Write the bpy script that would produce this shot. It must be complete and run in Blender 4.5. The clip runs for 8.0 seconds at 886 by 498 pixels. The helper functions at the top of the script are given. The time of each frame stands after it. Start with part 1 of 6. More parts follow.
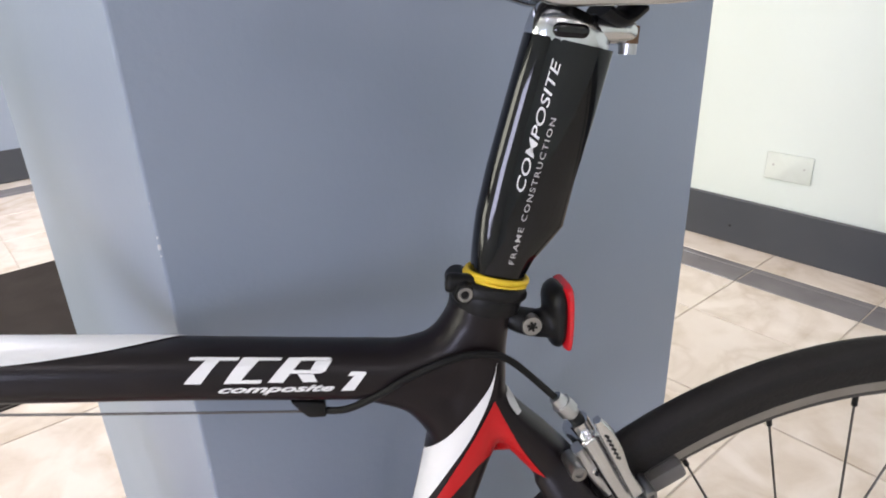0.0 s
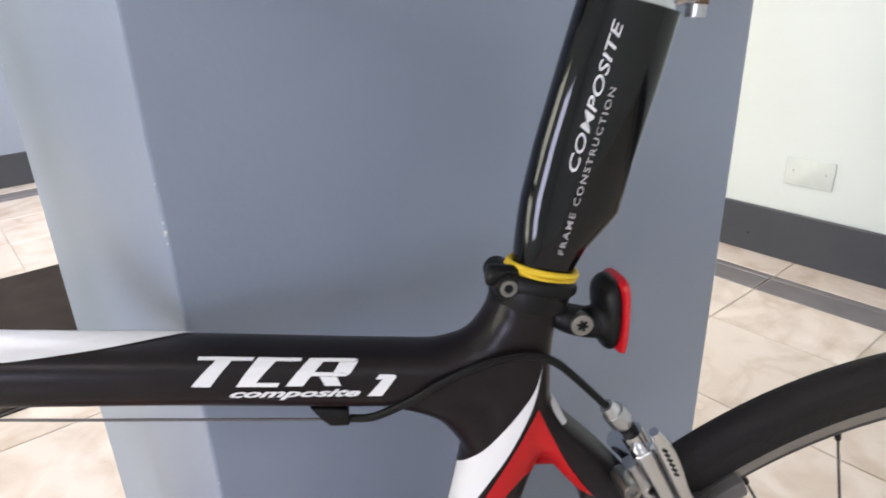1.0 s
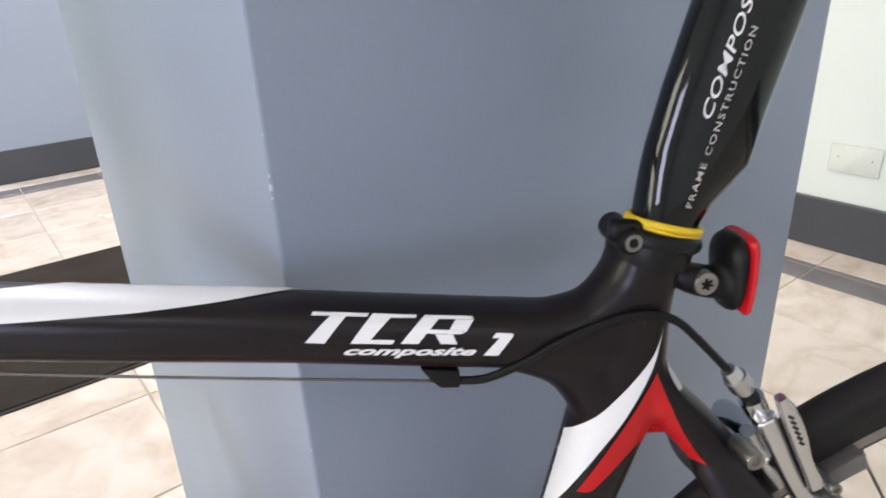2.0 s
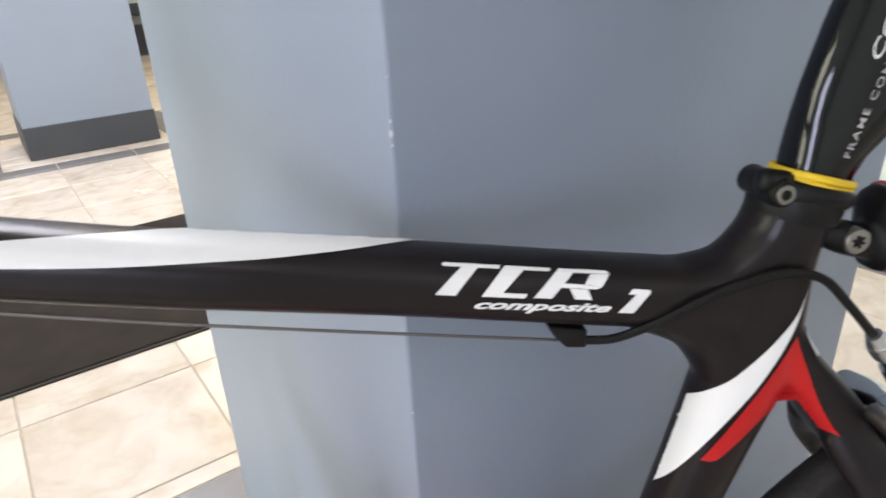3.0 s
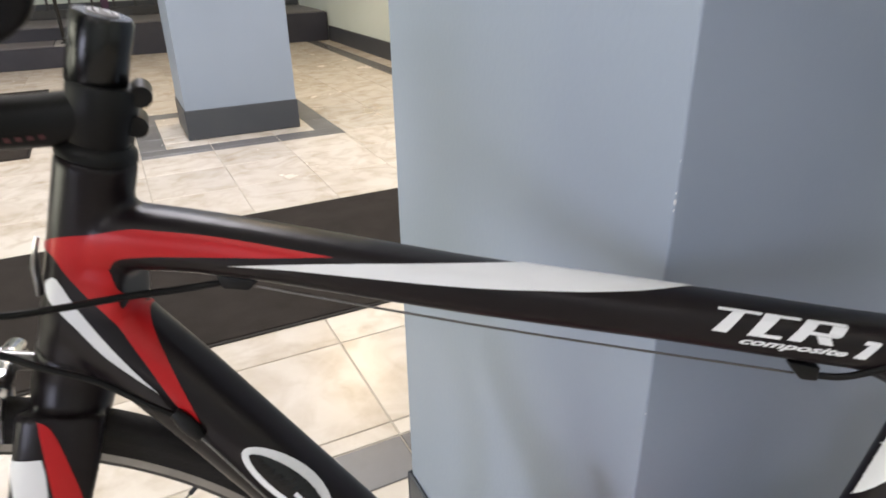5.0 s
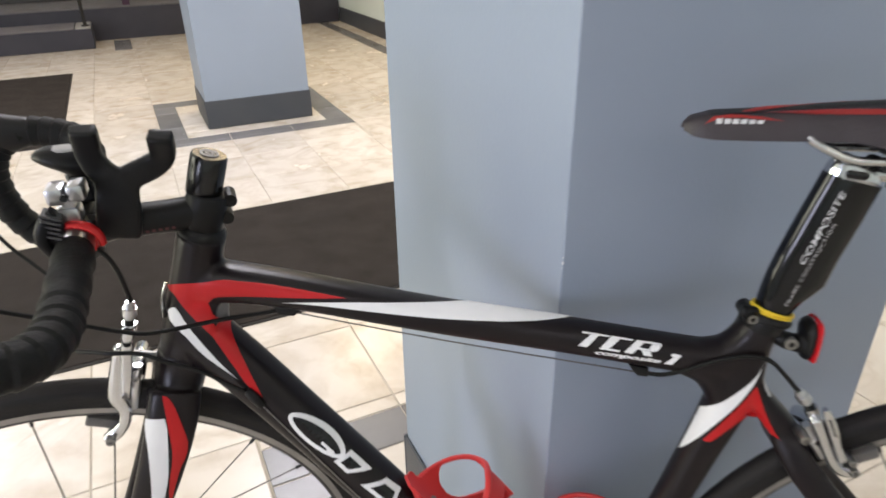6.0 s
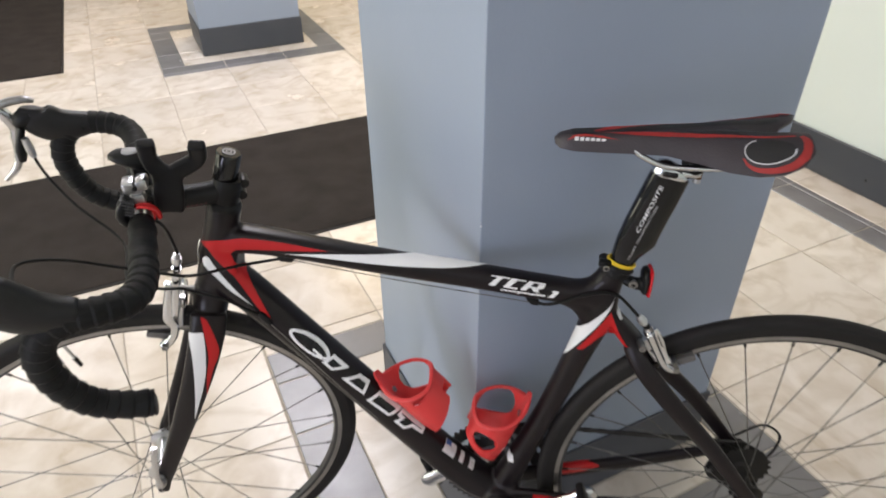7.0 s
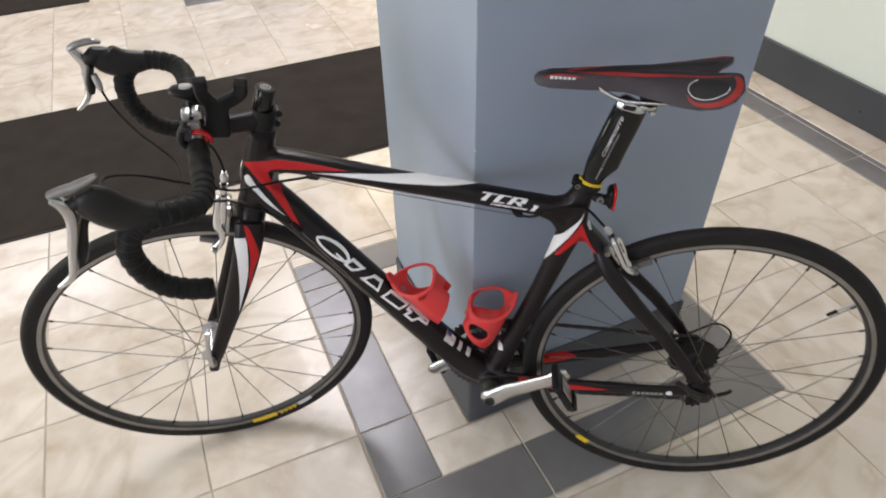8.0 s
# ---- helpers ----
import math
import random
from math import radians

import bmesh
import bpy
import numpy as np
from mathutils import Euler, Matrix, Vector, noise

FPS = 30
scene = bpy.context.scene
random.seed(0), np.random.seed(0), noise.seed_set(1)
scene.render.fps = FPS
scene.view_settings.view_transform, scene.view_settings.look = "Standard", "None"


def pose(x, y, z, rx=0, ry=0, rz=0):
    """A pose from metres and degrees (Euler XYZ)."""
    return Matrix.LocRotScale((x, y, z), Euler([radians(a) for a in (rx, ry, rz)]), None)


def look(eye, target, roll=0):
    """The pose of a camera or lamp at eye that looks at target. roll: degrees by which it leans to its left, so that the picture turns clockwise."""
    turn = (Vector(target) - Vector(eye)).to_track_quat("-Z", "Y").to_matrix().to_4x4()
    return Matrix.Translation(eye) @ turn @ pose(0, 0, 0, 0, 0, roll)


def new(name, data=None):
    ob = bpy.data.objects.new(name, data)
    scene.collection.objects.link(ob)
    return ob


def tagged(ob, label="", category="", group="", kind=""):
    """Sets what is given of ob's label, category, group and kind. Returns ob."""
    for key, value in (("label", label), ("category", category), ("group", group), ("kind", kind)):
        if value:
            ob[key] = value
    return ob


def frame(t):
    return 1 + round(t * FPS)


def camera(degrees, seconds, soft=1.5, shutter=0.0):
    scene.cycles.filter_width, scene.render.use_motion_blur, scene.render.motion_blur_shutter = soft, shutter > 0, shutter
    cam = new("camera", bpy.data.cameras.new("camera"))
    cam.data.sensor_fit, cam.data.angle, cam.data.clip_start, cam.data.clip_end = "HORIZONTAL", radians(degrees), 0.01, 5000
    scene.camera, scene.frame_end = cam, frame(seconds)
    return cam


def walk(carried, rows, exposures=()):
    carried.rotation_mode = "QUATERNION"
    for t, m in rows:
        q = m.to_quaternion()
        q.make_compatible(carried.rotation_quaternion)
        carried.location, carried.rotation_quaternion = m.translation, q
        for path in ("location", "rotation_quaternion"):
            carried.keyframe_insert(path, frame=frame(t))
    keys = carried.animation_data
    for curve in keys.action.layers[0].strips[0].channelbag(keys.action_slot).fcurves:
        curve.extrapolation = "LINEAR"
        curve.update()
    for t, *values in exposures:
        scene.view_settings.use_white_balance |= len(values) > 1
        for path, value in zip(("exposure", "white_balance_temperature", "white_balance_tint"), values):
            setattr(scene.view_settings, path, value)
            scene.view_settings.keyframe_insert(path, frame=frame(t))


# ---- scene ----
cam = camera(68.74, 8.0, soft=1.75, shutter=0.5)
PATH = [
    (0, (-0.0925, -0.3665, 0.9052), (0.8415, 0.7639, 0.2650), -2.20),
    (0.5, (-0.0781, -0.3519, 0.8963), (0.8665, 0.7831, 0.2803), -1.91),
    (1, (-0.0847, -0.3300, 0.8803), (0.8430, 0.8164, 0.2599), -2.05),
    (1.5, (-0.1026, -0.3124, 0.8698), (0.8016, 0.8520, 0.2480), -2.50),
    (3, (-0.1540, -0.2576, 0.8403), (0.6819, 0.9329, 0.1740), -2.58),
    (3.5, (-0.1851, -0.2382, 0.8389), (0.6029, 0.9767, 0.1584), -2.71),
    (4, (-0.2259, -0.2299, 0.8478), (0.5134, 1.0164, 0.1694), -2.40),
    (4.5, (-0.2620, -0.2339, 0.8634), (0.4102, 1.0554, 0.1957), -1.59),
    (6, (-0.3400, -0.4524, 1.0673), (0.2627, 0.8360, 0.3345), -1.07),
    (6.5, (-0.3549, -0.5584, 1.1601), (0.2231, 0.6831, 0.3327), -1.02),
    (7, (-0.3670, -0.6537, 1.2500), (0.1934, 0.5318, 0.3332), -0.66),
    (7.5, (-0.3892, -0.7323, 1.3043), (0.1187, 0.4106, 0.3064), -1.35),
    (8, (-0.4088, -0.8113, 1.3442), (0.0654, 0.2965, 0.2917), -1.50),
]
walk(cam, [(t, look(eye, target, roll)) for t, eye, target, roll in PATH],
     exposures=[(0, 0.02, 6400, 19), (1.5, -0.03, 6400, 19), (3, -0.02, 6500, 15), (4.5, -0.27, 6600, 15), (6, -0.18, 6550, 15), (8, -0.42, 6550, 16)])

COOL, PLAIN, WARM = (0.97, 0.975, 1.06), (0.97, 0.94, 1.08), (1.18, 0.87, 0.41)
# unseen ceiling panels, added and balanced to light floor and columns
LIGHTS = [(-1.9, -1.4, 3, PLAIN, 0.62, 0.32), (0.15, 2.75, 60, COOL, 0.32, 1.22), (-1.9, 4.6, 34, COOL, 0.62, 0.32), (-1.0, -3.5, 6, PLAIN, 0.62, 0.32),
          (1.2, -3.5, 3, WARM, 0.62, 0.32), (1.25, 1.3, 9, WARM, 0.62, 0.32), (0.9, 4.6, 32, WARM, 0.62, 0.32)]  # x, y, watts, colour, half sizes

# ---------------------------------------------------------------- light
world = bpy.data.worlds.new("world")
scene.world = world
world.use_nodes = True
world.node_tree.nodes["Background"].inputs[0].default_value = (0.75, 0.82, 0.9, 1)
world.node_tree.nodes["Background"].inputs[1].default_value = 0.25


def area_lamp(name, eye, target, sx, sy, watts, colour):
    data = bpy.data.lights.new(name, "AREA")
    data.shape, data.size, data.size_y, data.energy, data.color = "RECTANGLE", sx, sy, watts, colour
    ob = new(name, data)
    ob.matrix_world = look(eye, target)
    return ob


# ---------------------------------------------------------------- materials
def material(name, colour, rough=0.5, metal=0.0, second=None, scale=6.0, amount=0.35, fine=60.0, bump=0.1, rough_var=0.08,
             spec=0.5, coat=0.0, random_amount=0.0, stretch=(1, 1, 1)):
    m = bpy.data.materials.new(name)
    m.use_nodes = True
    t, nodes, link = m.node_tree, m.node_tree.nodes, m.node_tree.links.new
    bsdf = nodes["Principled BSDF"]
    second = second or [c * 0.78 for c in colour]
    co = nodes.new("ShaderNodeTexCoord")
    mp = nodes.new("ShaderNodeMapping")
    mp.inputs["Scale"].default_value = stretch
    link(co.outputs["Object"], mp.inputs[0])
    n1, n2 = nodes.new("ShaderNodeTexNoise"), nodes.new("ShaderNodeTexNoise")
    for nn, sc, det in ((n1, scale, 5), (n2, fine, 3)):
        nn.inputs["Scale"].default_value, nn.inputs["Detail"].default_value = sc, det
        link(mp.outputs[0], nn.inputs["Vector"])
    ramp = nodes.new("ShaderNodeMapRange")
    ramp.inputs[1].default_value, ramp.inputs[2].default_value, ramp.inputs[4].default_value = 0.35, 0.7, amount * 2
    link(n1.outputs[0], ramp.inputs[0])
    add = nodes.new("ShaderNodeMath")
    add.operation = "MULTIPLY_ADD"
    add.inputs[1].default_value = amount * 0.5
    link(n2.outputs[0], add.inputs[0])
    link(ramp.outputs[0], add.inputs[2])
    mix = nodes.new("ShaderNodeMix")
    mix.data_type = "RGBA"
    mix.inputs[6].default_value, mix.inputs[7].default_value = (*colour, 1), (*second, 1)
    link(add.outputs[0], mix.inputs[0])
    out = mix.outputs[2]
    if random_amount:
        info = nodes.new("ShaderNodeObjectInfo")
        rr = nodes.new("ShaderNodeMapRange")
        rr.inputs[3].default_value, rr.inputs[4].default_value = 1 - random_amount, 1 + random_amount
        link(info.outputs["Random"], rr.inputs[0])
        hsv = nodes.new("ShaderNodeHueSaturation")
        link(rr.outputs[0], hsv.inputs["Value"])
        link(out, hsv.inputs["Color"])
        out = hsv.outputs[0]
        off = nodes.new("ShaderNodeVectorMath")
        off.operation = "MULTIPLY_ADD"
        off.inputs[1].default_value = (37.0, 19.0, 11.0)
        comb = nodes.new("ShaderNodeCombineXYZ")
        for i in range(3):
            link(info.outputs["Random"], comb.inputs[i])
        link(comb.outputs[0], off.inputs[0])
        link(co.outputs["Object"], off.inputs[2])
        link(off.outputs[0], mp.inputs[0])
    link(out, bsdf.inputs["Base Color"])
    rv = nodes.new("ShaderNodeMapRange")
    rv.inputs[3].default_value, rv.inputs[4].default_value = max(0.02, rough - rough_var), min(1, rough + rough_var)
    link(n1.outputs[0], rv.inputs[0])
    link(rv.outputs[0], bsdf.inputs["Roughness"])
    bsdf.inputs["Metallic"].default_value = metal
    bsdf.inputs["Specular IOR Level"].default_value = spec
    bsdf.inputs["Coat Weight"].default_value = coat
    bsdf.inputs["Coat Roughness"].default_value = 0.06
    if bump:
        b = nodes.new("ShaderNodeBump")
        b.inputs["Strength"].default_value, b.inputs["Distance"].default_value = bump, 0.002
        link(n2.outputs[0], b.inputs["Height"])
        link(b.outputs[0], bsdf.inputs["Normal"])
    return m


def clouded(m, dirt, most):
    """Thin wandering veins and scattered dirty smears over a material's own colour."""
    t, nodes, link = m.node_tree, m.node_tree.nodes, m.node_tree.links.new
    bsdf = nodes["Principled BSDF"]
    base = bsdf.inputs["Base Color"].links[0].from_socket
    where = next(n for n in nodes if n.type == "MAPPING").outputs[0]
    vein, smear = nodes.new("ShaderNodeTexNoise"), nodes.new("ShaderNodeTexNoise")
    for nn, sc, det, dist in ((vein, 3.2, 7, 0.9), (smear, 9.0, 9, 0.4)):
        nn.inputs["Scale"].default_value, nn.inputs["Detail"].default_value, nn.inputs["Distortion"].default_value = sc, det, dist
        link(where, nn.inputs["Vector"])
    off = nodes.new("ShaderNodeMath")
    off.operation = "SUBTRACT"
    off.inputs[1].default_value = 0.5
    link(vein.outputs[0], off.inputs[0])
    size = nodes.new("ShaderNodeMath")
    size.operation = "ABSOLUTE"
    link(off.outputs[0], size.inputs[0])
    line = nodes.new("ShaderNodeMapRange")
    line.inputs[1].default_value, line.inputs[2].default_value, line.inputs[3].default_value, line.inputs[4].default_value = 0.0, 0.060, most * 0.45, 0.0
    link(size.outputs[0], line.inputs[0])
    spots = nodes.new("ShaderNodeMapRange")
    spots.inputs[1].default_value, spots.inputs[2].default_value, spots.inputs[3].default_value, spots.inputs[4].default_value = 0.47, 0.80, 0.0, most
    link(smear.outputs[0], spots.inputs[0])
    both = nodes.new("ShaderNodeMath")
    both.operation, both.use_clamp = "ADD", True
    link(line.outputs[0], both.inputs[0])
    link(spots.outputs[0], both.inputs[1])
    mix = nodes.new("ShaderNodeMix")
    mix.data_type = "RGBA"
    mix.inputs[7].default_value = (*dirt, 1)
    link(both.outputs[0], mix.inputs[0])
    link(base, mix.inputs[6])
    link(mix.outputs[2], bsdf.inputs["Base Color"])


COLUMN_PAINT = material("blue_grey_wall_paint", (0.300, 0.351, 0.440), 0.45, spec=0.25, second=(0.286, 0.335, 0.420), scale=3, fine=160, bump=0.12)
WALL_PAINT = material("pale_green_wall_paint", (0.73, 0.80, 0.77), 0.5, second=(0.70, 0.77, 0.735), scale=2, fine=140, bump=0.1)
CEILING_PAINT = material("white_ceiling_paint", (0.8, 0.8, 0.79), 0.8, scale=2, fine=90)
BASE_PAINT = material("charcoal_baseboard_paint", (0.050, 0.056, 0.070), 0.45, second=(0.065, 0.07, 0.082), scale=5, fine=120, bump=0.08)
TILE = material("cream_stone_tile", (0.70, 0.645, 0.585), 0.25, second=(0.60, 0.535, 0.46), scale=4.5, amount=0.36, fine=30, bump=0.06,
                rough_var=0.07, random_amount=0.07)
clouded(TILE, (0.38, 0.295, 0.20), 0.54)
TILE_DARK = material("grey_border_tile", (0.20, 0.195, 0.202), 0.24, second=(0.145, 0.14, 0.145), scale=7, amount=0.4, fine=40, bump=0.06, random_amount=0.12)
GROUT = material("brown_grout", (0.47, 0.42, 0.35), 0.85, scale=20, fine=200, bump=0.3)
MAT_CARPET = material("dark_brown_mat_pile", (0.036, 0.030, 0.027), 0.95, second=(0.024, 0.020, 0.018), scale=9, fine=420, bump=0.9, spec=0.15)
MAT_EDGE = material("black_rubber_edge", (0.026, 0.022, 0.020), 0.9, scale=20)
CARBON = material("satin_black_paint", (0.0085, 0.0060, 0.0070), 0.31, second=(0.0110, 0.0078, 0.0090), scale=9, fine=220, bump=0.02, rough_var=0.04, spec=0.25)
GLOSS_BLACK = material("gloss_black_lacquer", (0.0035, 0.0035, 0.0045), 0.06, scale=12, fine=200, bump=0.0, rough_var=0.02, spec=0.42)
WHITE_PAINT = material("white_decal_paint", (0.80, 0.80, 0.81), 0.38, second=(0.75, 0.75, 0.76), scale=14, fine=240, bump=0.02)
RED_PAINT = material("red_decal_paint", (0.50, 0.011, 0.013), 0.34, second=(0.44, 0.009, 0.011), scale=14, fine=240, bump=0.02, spec=0.3)
RUBBER = material("black_tyre_rubber", (0.0125, 0.0115, 0.0115), 0.60, second=(0.018, 0.0168, 0.0165), scale=25, fine=300, bump=0.25, spec=0.18)
TAPE = material("black_bar_tape", (0.007, 0.007, 0.007), 0.6, second=(0.011, 0.011, 0.011), scale=40, fine=300, bump=0.35, spec=0.2)
HOOD = material("black_hood_rubber", (0.008, 0.008, 0.0085), 0.42, scale=30, fine=260, bump=0.12, spec=0.32)
ALLOY = material("brushed_alloy", (0.58, 0.585, 0.60), 0.3, 1.0, second=(0.44, 0.445, 0.46), scale=20, fine=260, bump=0.06)
DULL_ALLOY = material("dull_grey_alloy", (0.40, 0.395, 0.39), 0.42, 1.0, second=(0.32, 0.31, 0.30), scale=40, fine=260, bump=0.06)
POLISHED = material("polished_alloy", (0.70, 0.71, 0.73), 0.16, 1.0, scale=12, fine=200, bump=0.03)
RIM_ALLOY = material("grey_rim_alloy", (0.36, 0.352, 0.35), 0.34, 1.0, second=(0.25, 0.245, 0.24), scale=30, fine=300, bump=0.05)
SHOE = material("brown_grey_brake_shoe", (0.115, 0.108, 0.105), 0.45, second=(0.08, 0.075, 0.072), scale=40, fine=260, bump=0.1)
TREAD = material("worn_tyre_tread", (0.0150, 0.0132, 0.0132), 0.65, second=(0.022, 0.0198, 0.0195), scale=30, fine=260, bump=0.3, spec=0.2)
RIM_DARK = material("dark_rim_alloy", (0.055, 0.055, 0.058), 0.45, 0.5, scale=30, fine=300)
STEEL = material("spoke_steel", (0.30, 0.295, 0.29), 0.34, 1.0, scale=30)
SPOKE = material("dull_spoke_steel", (0.17, 0.165, 0.16), 0.4, 1.0, scale=30)
SPACER_BLACK = material("black_anodised", (0.004, 0.004, 0.0045), 0.24, scale=30, fine=260, bump=0.02, rough_var=0.03, spec=0.45)
GREY_PLASTIC = material("dark_grey_plastic", (0.05, 0.05, 0.054), 0.45, scale=30, fine=260, bump=0.08)
GREY_RIB = material("dark_grey_plastic", (0.045, 0.045, 0.047), 0.4, scale=60)
LEVER_ALLOY = material("satin_lever_alloy", (0.46, 0.46, 0.47), 0.20, 1.0, second=(0.47, 0.47, 0.475), scale=24, fine=260, bump=0.05)
COVER_ALLOY = material("worn_grey_cover_alloy", (0.30, 0.30, 0.305), 0.30, 1.0, second=(0.20, 0.20, 0.205), scale=60, fine=260, bump=0.08)
SADDLE_RED = material("red_saddle_print", (0.36, 0.022, 0.020), 0.42, second=(0.27, 0.018, 0.017), scale=40, fine=420, bump=0.2)
DARK_PRINT = material("dark_red_print", (0.09, 0.02, 0.025), 0.45, scale=60)
BLACK_STEEL = material("black_oily_steel", (0.009, 0.0085, 0.008), 0.5, 0.3, second=(0.02, 0.019, 0.018), scale=60, fine=300, bump=0.2, spec=0.3)
DARK_METAL = material("greasy_dark_steel", (0.018, 0.017, 0.016), 0.5, 0.6, second=(0.045, 0.042, 0.04), scale=60, fine=300, bump=0.2)
PLASTIC = material("black_plastic", (0.007, 0.007, 0.0075), 0.4, scale=30, fine=260, bump=0.08, spec=0.22)
CAGE_RED = material("red_cage_plastic", (0.62, 0.035, 0.035), 0.42, second=(0.54, 0.028, 0.03), scale=14, fine=200, bump=0.06)
RED_GLOSS = material("red_anodised", (0.62, 0.02, 0.02), 0.25, 0.3, scale=20)
RED_LENS = material("red_reflector_lens", (0.55, 0.012, 0.018), 0.15, scale=40, fine=500, bump=0.2)
YELLOW = material("yellow_rubber_band", (0.80, 0.55, 0.02), 0.5, scale=40)
SADDLE_GREY = material("dark_grey_saddle_leather", (0.036, 0.028, 0.034), 0.45, second=(0.026, 0.021, 0.025), scale=25, fine=420, bump=0.3)
SADDLE_BLACK = material("black_saddle_leather", (0.016, 0.015, 0.016), 0.5, scale=25, fine=420, bump=0.35)
STICKER = material("white_sticker", (0.72, 0.72, 0.74), 0.4, scale=60)
GREY_PRINT = material("grey_print", (0.42, 0.41, 0.41), 0.4, scale=60)
CABLE = material("black_cable_housing", (0.007, 0.007, 0.007), 0.5, scale=60, bump=0.02, spec=0.2)
OUTLET = material("ivory_outlet_plastic", (0.74, 0.80, 0.75), 0.4, scale=10)
STEP_PAINT = material("dark_navy_step_paint", (0.024, 0.025, 0.038), 0.45, second=(0.038, 0.037, 0.052), scale=6, fine=90)
STEP_TREAD = material("worn_lilac_grey_tread", (0.19, 0.175, 0.19), 0.6, scale=9, fine=90, bump=0.2)
GLOW = bpy.data.materials.new("lit_diffuser")
GLOW.use_nodes = True
GLOW.node_tree.nodes["Principled BSDF"].inputs["Emission Color"].default_value = (1, 0.97, 0.92, 1)
GLOW.node_tree.nodes["Principled BSDF"].inputs["Emission Strength"].default_value = 4.0


# ---------------------------------------------------------------- mesh helpers
def mesh_of(bm, name, mat, smooth=True, angle=40):
    bmesh.ops.recalc_face_normals(bm, faces=bm.faces)
    me = bpy.data.meshes.new(name)
    bm.to_mesh(me)
    bm.free()
    me.materials.append(mat)
    if smooth:
        me.shade_smooth()
        me.set_sharp_from_angle(angle=radians(angle))
    return me


def part(name, bm, mat, parent=None, label="", m=None, smooth=True, angle=40):
    ob = new(name, mesh_of(bm, name, mat, smooth, angle))
    ob.parent = parent
    if m is not None:
        ob.matrix_basis = m
    if label:
        ob["label"] = label
    return ob


def box(bm, x0, x1, y0, y1, z0, z1, bevel=0.0, seg=1):
    vs = [bm.verts.new((x, y, z)) for x in (x0, x1) for y in (y0, y1) for z in (z0, z1)]
    fs = [bm.faces.new([vs[i] for i in f]) for f in ((0, 1, 3, 2), (4, 6, 7, 5), (0, 4, 5, 1), (2, 3, 7, 6), (0, 2, 6, 4), (1, 5, 7, 3))]
    if bevel:
        es = list({e for f in fs for e in f.edges})
        bmesh.ops.bevel(bm, geom=es, offset=bevel, segments=seg, affect="EDGES", profile=0.5)
    return bm


def boxed(*a, **k):
    return box(bmesh.new(), *a, **k)


def catmull(pts, n):
    pts = [Vector(p) for p in pts]
    out = []
    for i in range(len(pts) - 1):
        p0, p1, p2, p3 = pts[max(i - 1, 0)], pts[i], pts[i + 1], pts[min(i + 2, len(pts) - 1)]
        for k in range(n):
            t = k / n
            out.append(0.5 * ((2 * p1) + (p2 - p0) * t + (2 * p0 - 5 * p1 + 4 * p2 - p3) * t * t + (3 * p1 - p0 - 3 * p2 + p3) * t ** 3))
    return out + [pts[-1]]


def sweep(bm, pts, ra, rb=None, seg=16, steps=6, power=2.0, ref=(0, 1, 0), closed=False, cap=True):
    """A tube along pts. ra: half width along ref, rb: half width across it, one number or one a point."""
    rb = ra if rb is None else rb
    as_list = lambda r: [r] * len(pts) if isinstance(r, (int, float)) else list(r)
    ra, rb = as_list(ra), as_list(rb)
    if steps > 1:
        rr = catmull([(a, b, 0) for a, b in zip(ra, rb)], steps)
        path = catmull(pts, steps)
    else:
        rr, path = [Vector((a, b, 0)) for a, b in zip(ra, rb)], [Vector(p) for p in pts]
    side, rings = Vector(ref), []
    for i, p in enumerate(path):
        t = (path[min(i + 1, len(path) - 1)] - path[max(i - 1, 0)]).normalized()
        side = (side - t * side.dot(t))
        if side.length < 1e-5:
            side = t.orthogonal()
        side.normalize()
        up = t.cross(side)
        ring = []
        for k in range(seg):
            c, s = math.cos(2 * math.pi * k / seg), math.sin(2 * math.pi * k / seg)
            c, s = math.copysign(abs(c) ** (2 / power), c), math.copysign(abs(s) ** (2 / power), s)
            ring.append(bm.verts.new(p + side * (c * rr[i].x) + up * (s * rr[i].y)))
        rings.append(ring)
    for r0, r1 in zip(rings, rings[1:]):
        for k in range(seg):
            bm.faces.new((r0[k], r0[(k + 1) % seg], r1[(k + 1) % seg], r1[k]))
    if cap:
        bm.faces.new(rings[0][::-1])
        bm.faces.new(rings[-1])
    return bm


def swept(*a, **k):
    return sweep(bmesh.new(), *a, **k)


def rod(bm, a, b, r, seg=12, r2=None):
    return sweep(bm, [a, b], [r, r if r2 is None else r2], seg=seg, steps=1, ref=(0.31, 0.87, 0.39))


def revolve(bm, profile, seg=64, closed=True, m=None):
    """profile: (radius, y) points turned about the y axis."""
    rings, m = [], m or Matrix()
    for k in range(seg):
        c, s = math.cos(2 * math.pi * k / seg), math.sin(2 * math.pi * k / seg)
        rings.append([bm.verts.new(m @ Vector((r * c, y, r * s))) for r, y in profile])
    n = len(profile)
    for k in range(seg):
        r0, r1 = rings[k], rings[(k + 1) % seg]
        for i in range(n if closed else n - 1):
            bm.faces.new((r0[i], r0[(i + 1) % n], r1[(i + 1) % n], r1[i]))
    if not closed:
        for i in (0, n - 1):
            bm.faces.new([r[i] for r in rings])
    return bm


def ellipsoid(bm, c, r, seg=16):
    bmesh.ops.create_uvsphere(bm, u_segments=seg, v_segments=seg // 2 + 2, radius=1, matrix=Matrix.Translation(c) @ Matrix.Diagonal((*r, 1)))
    return bm


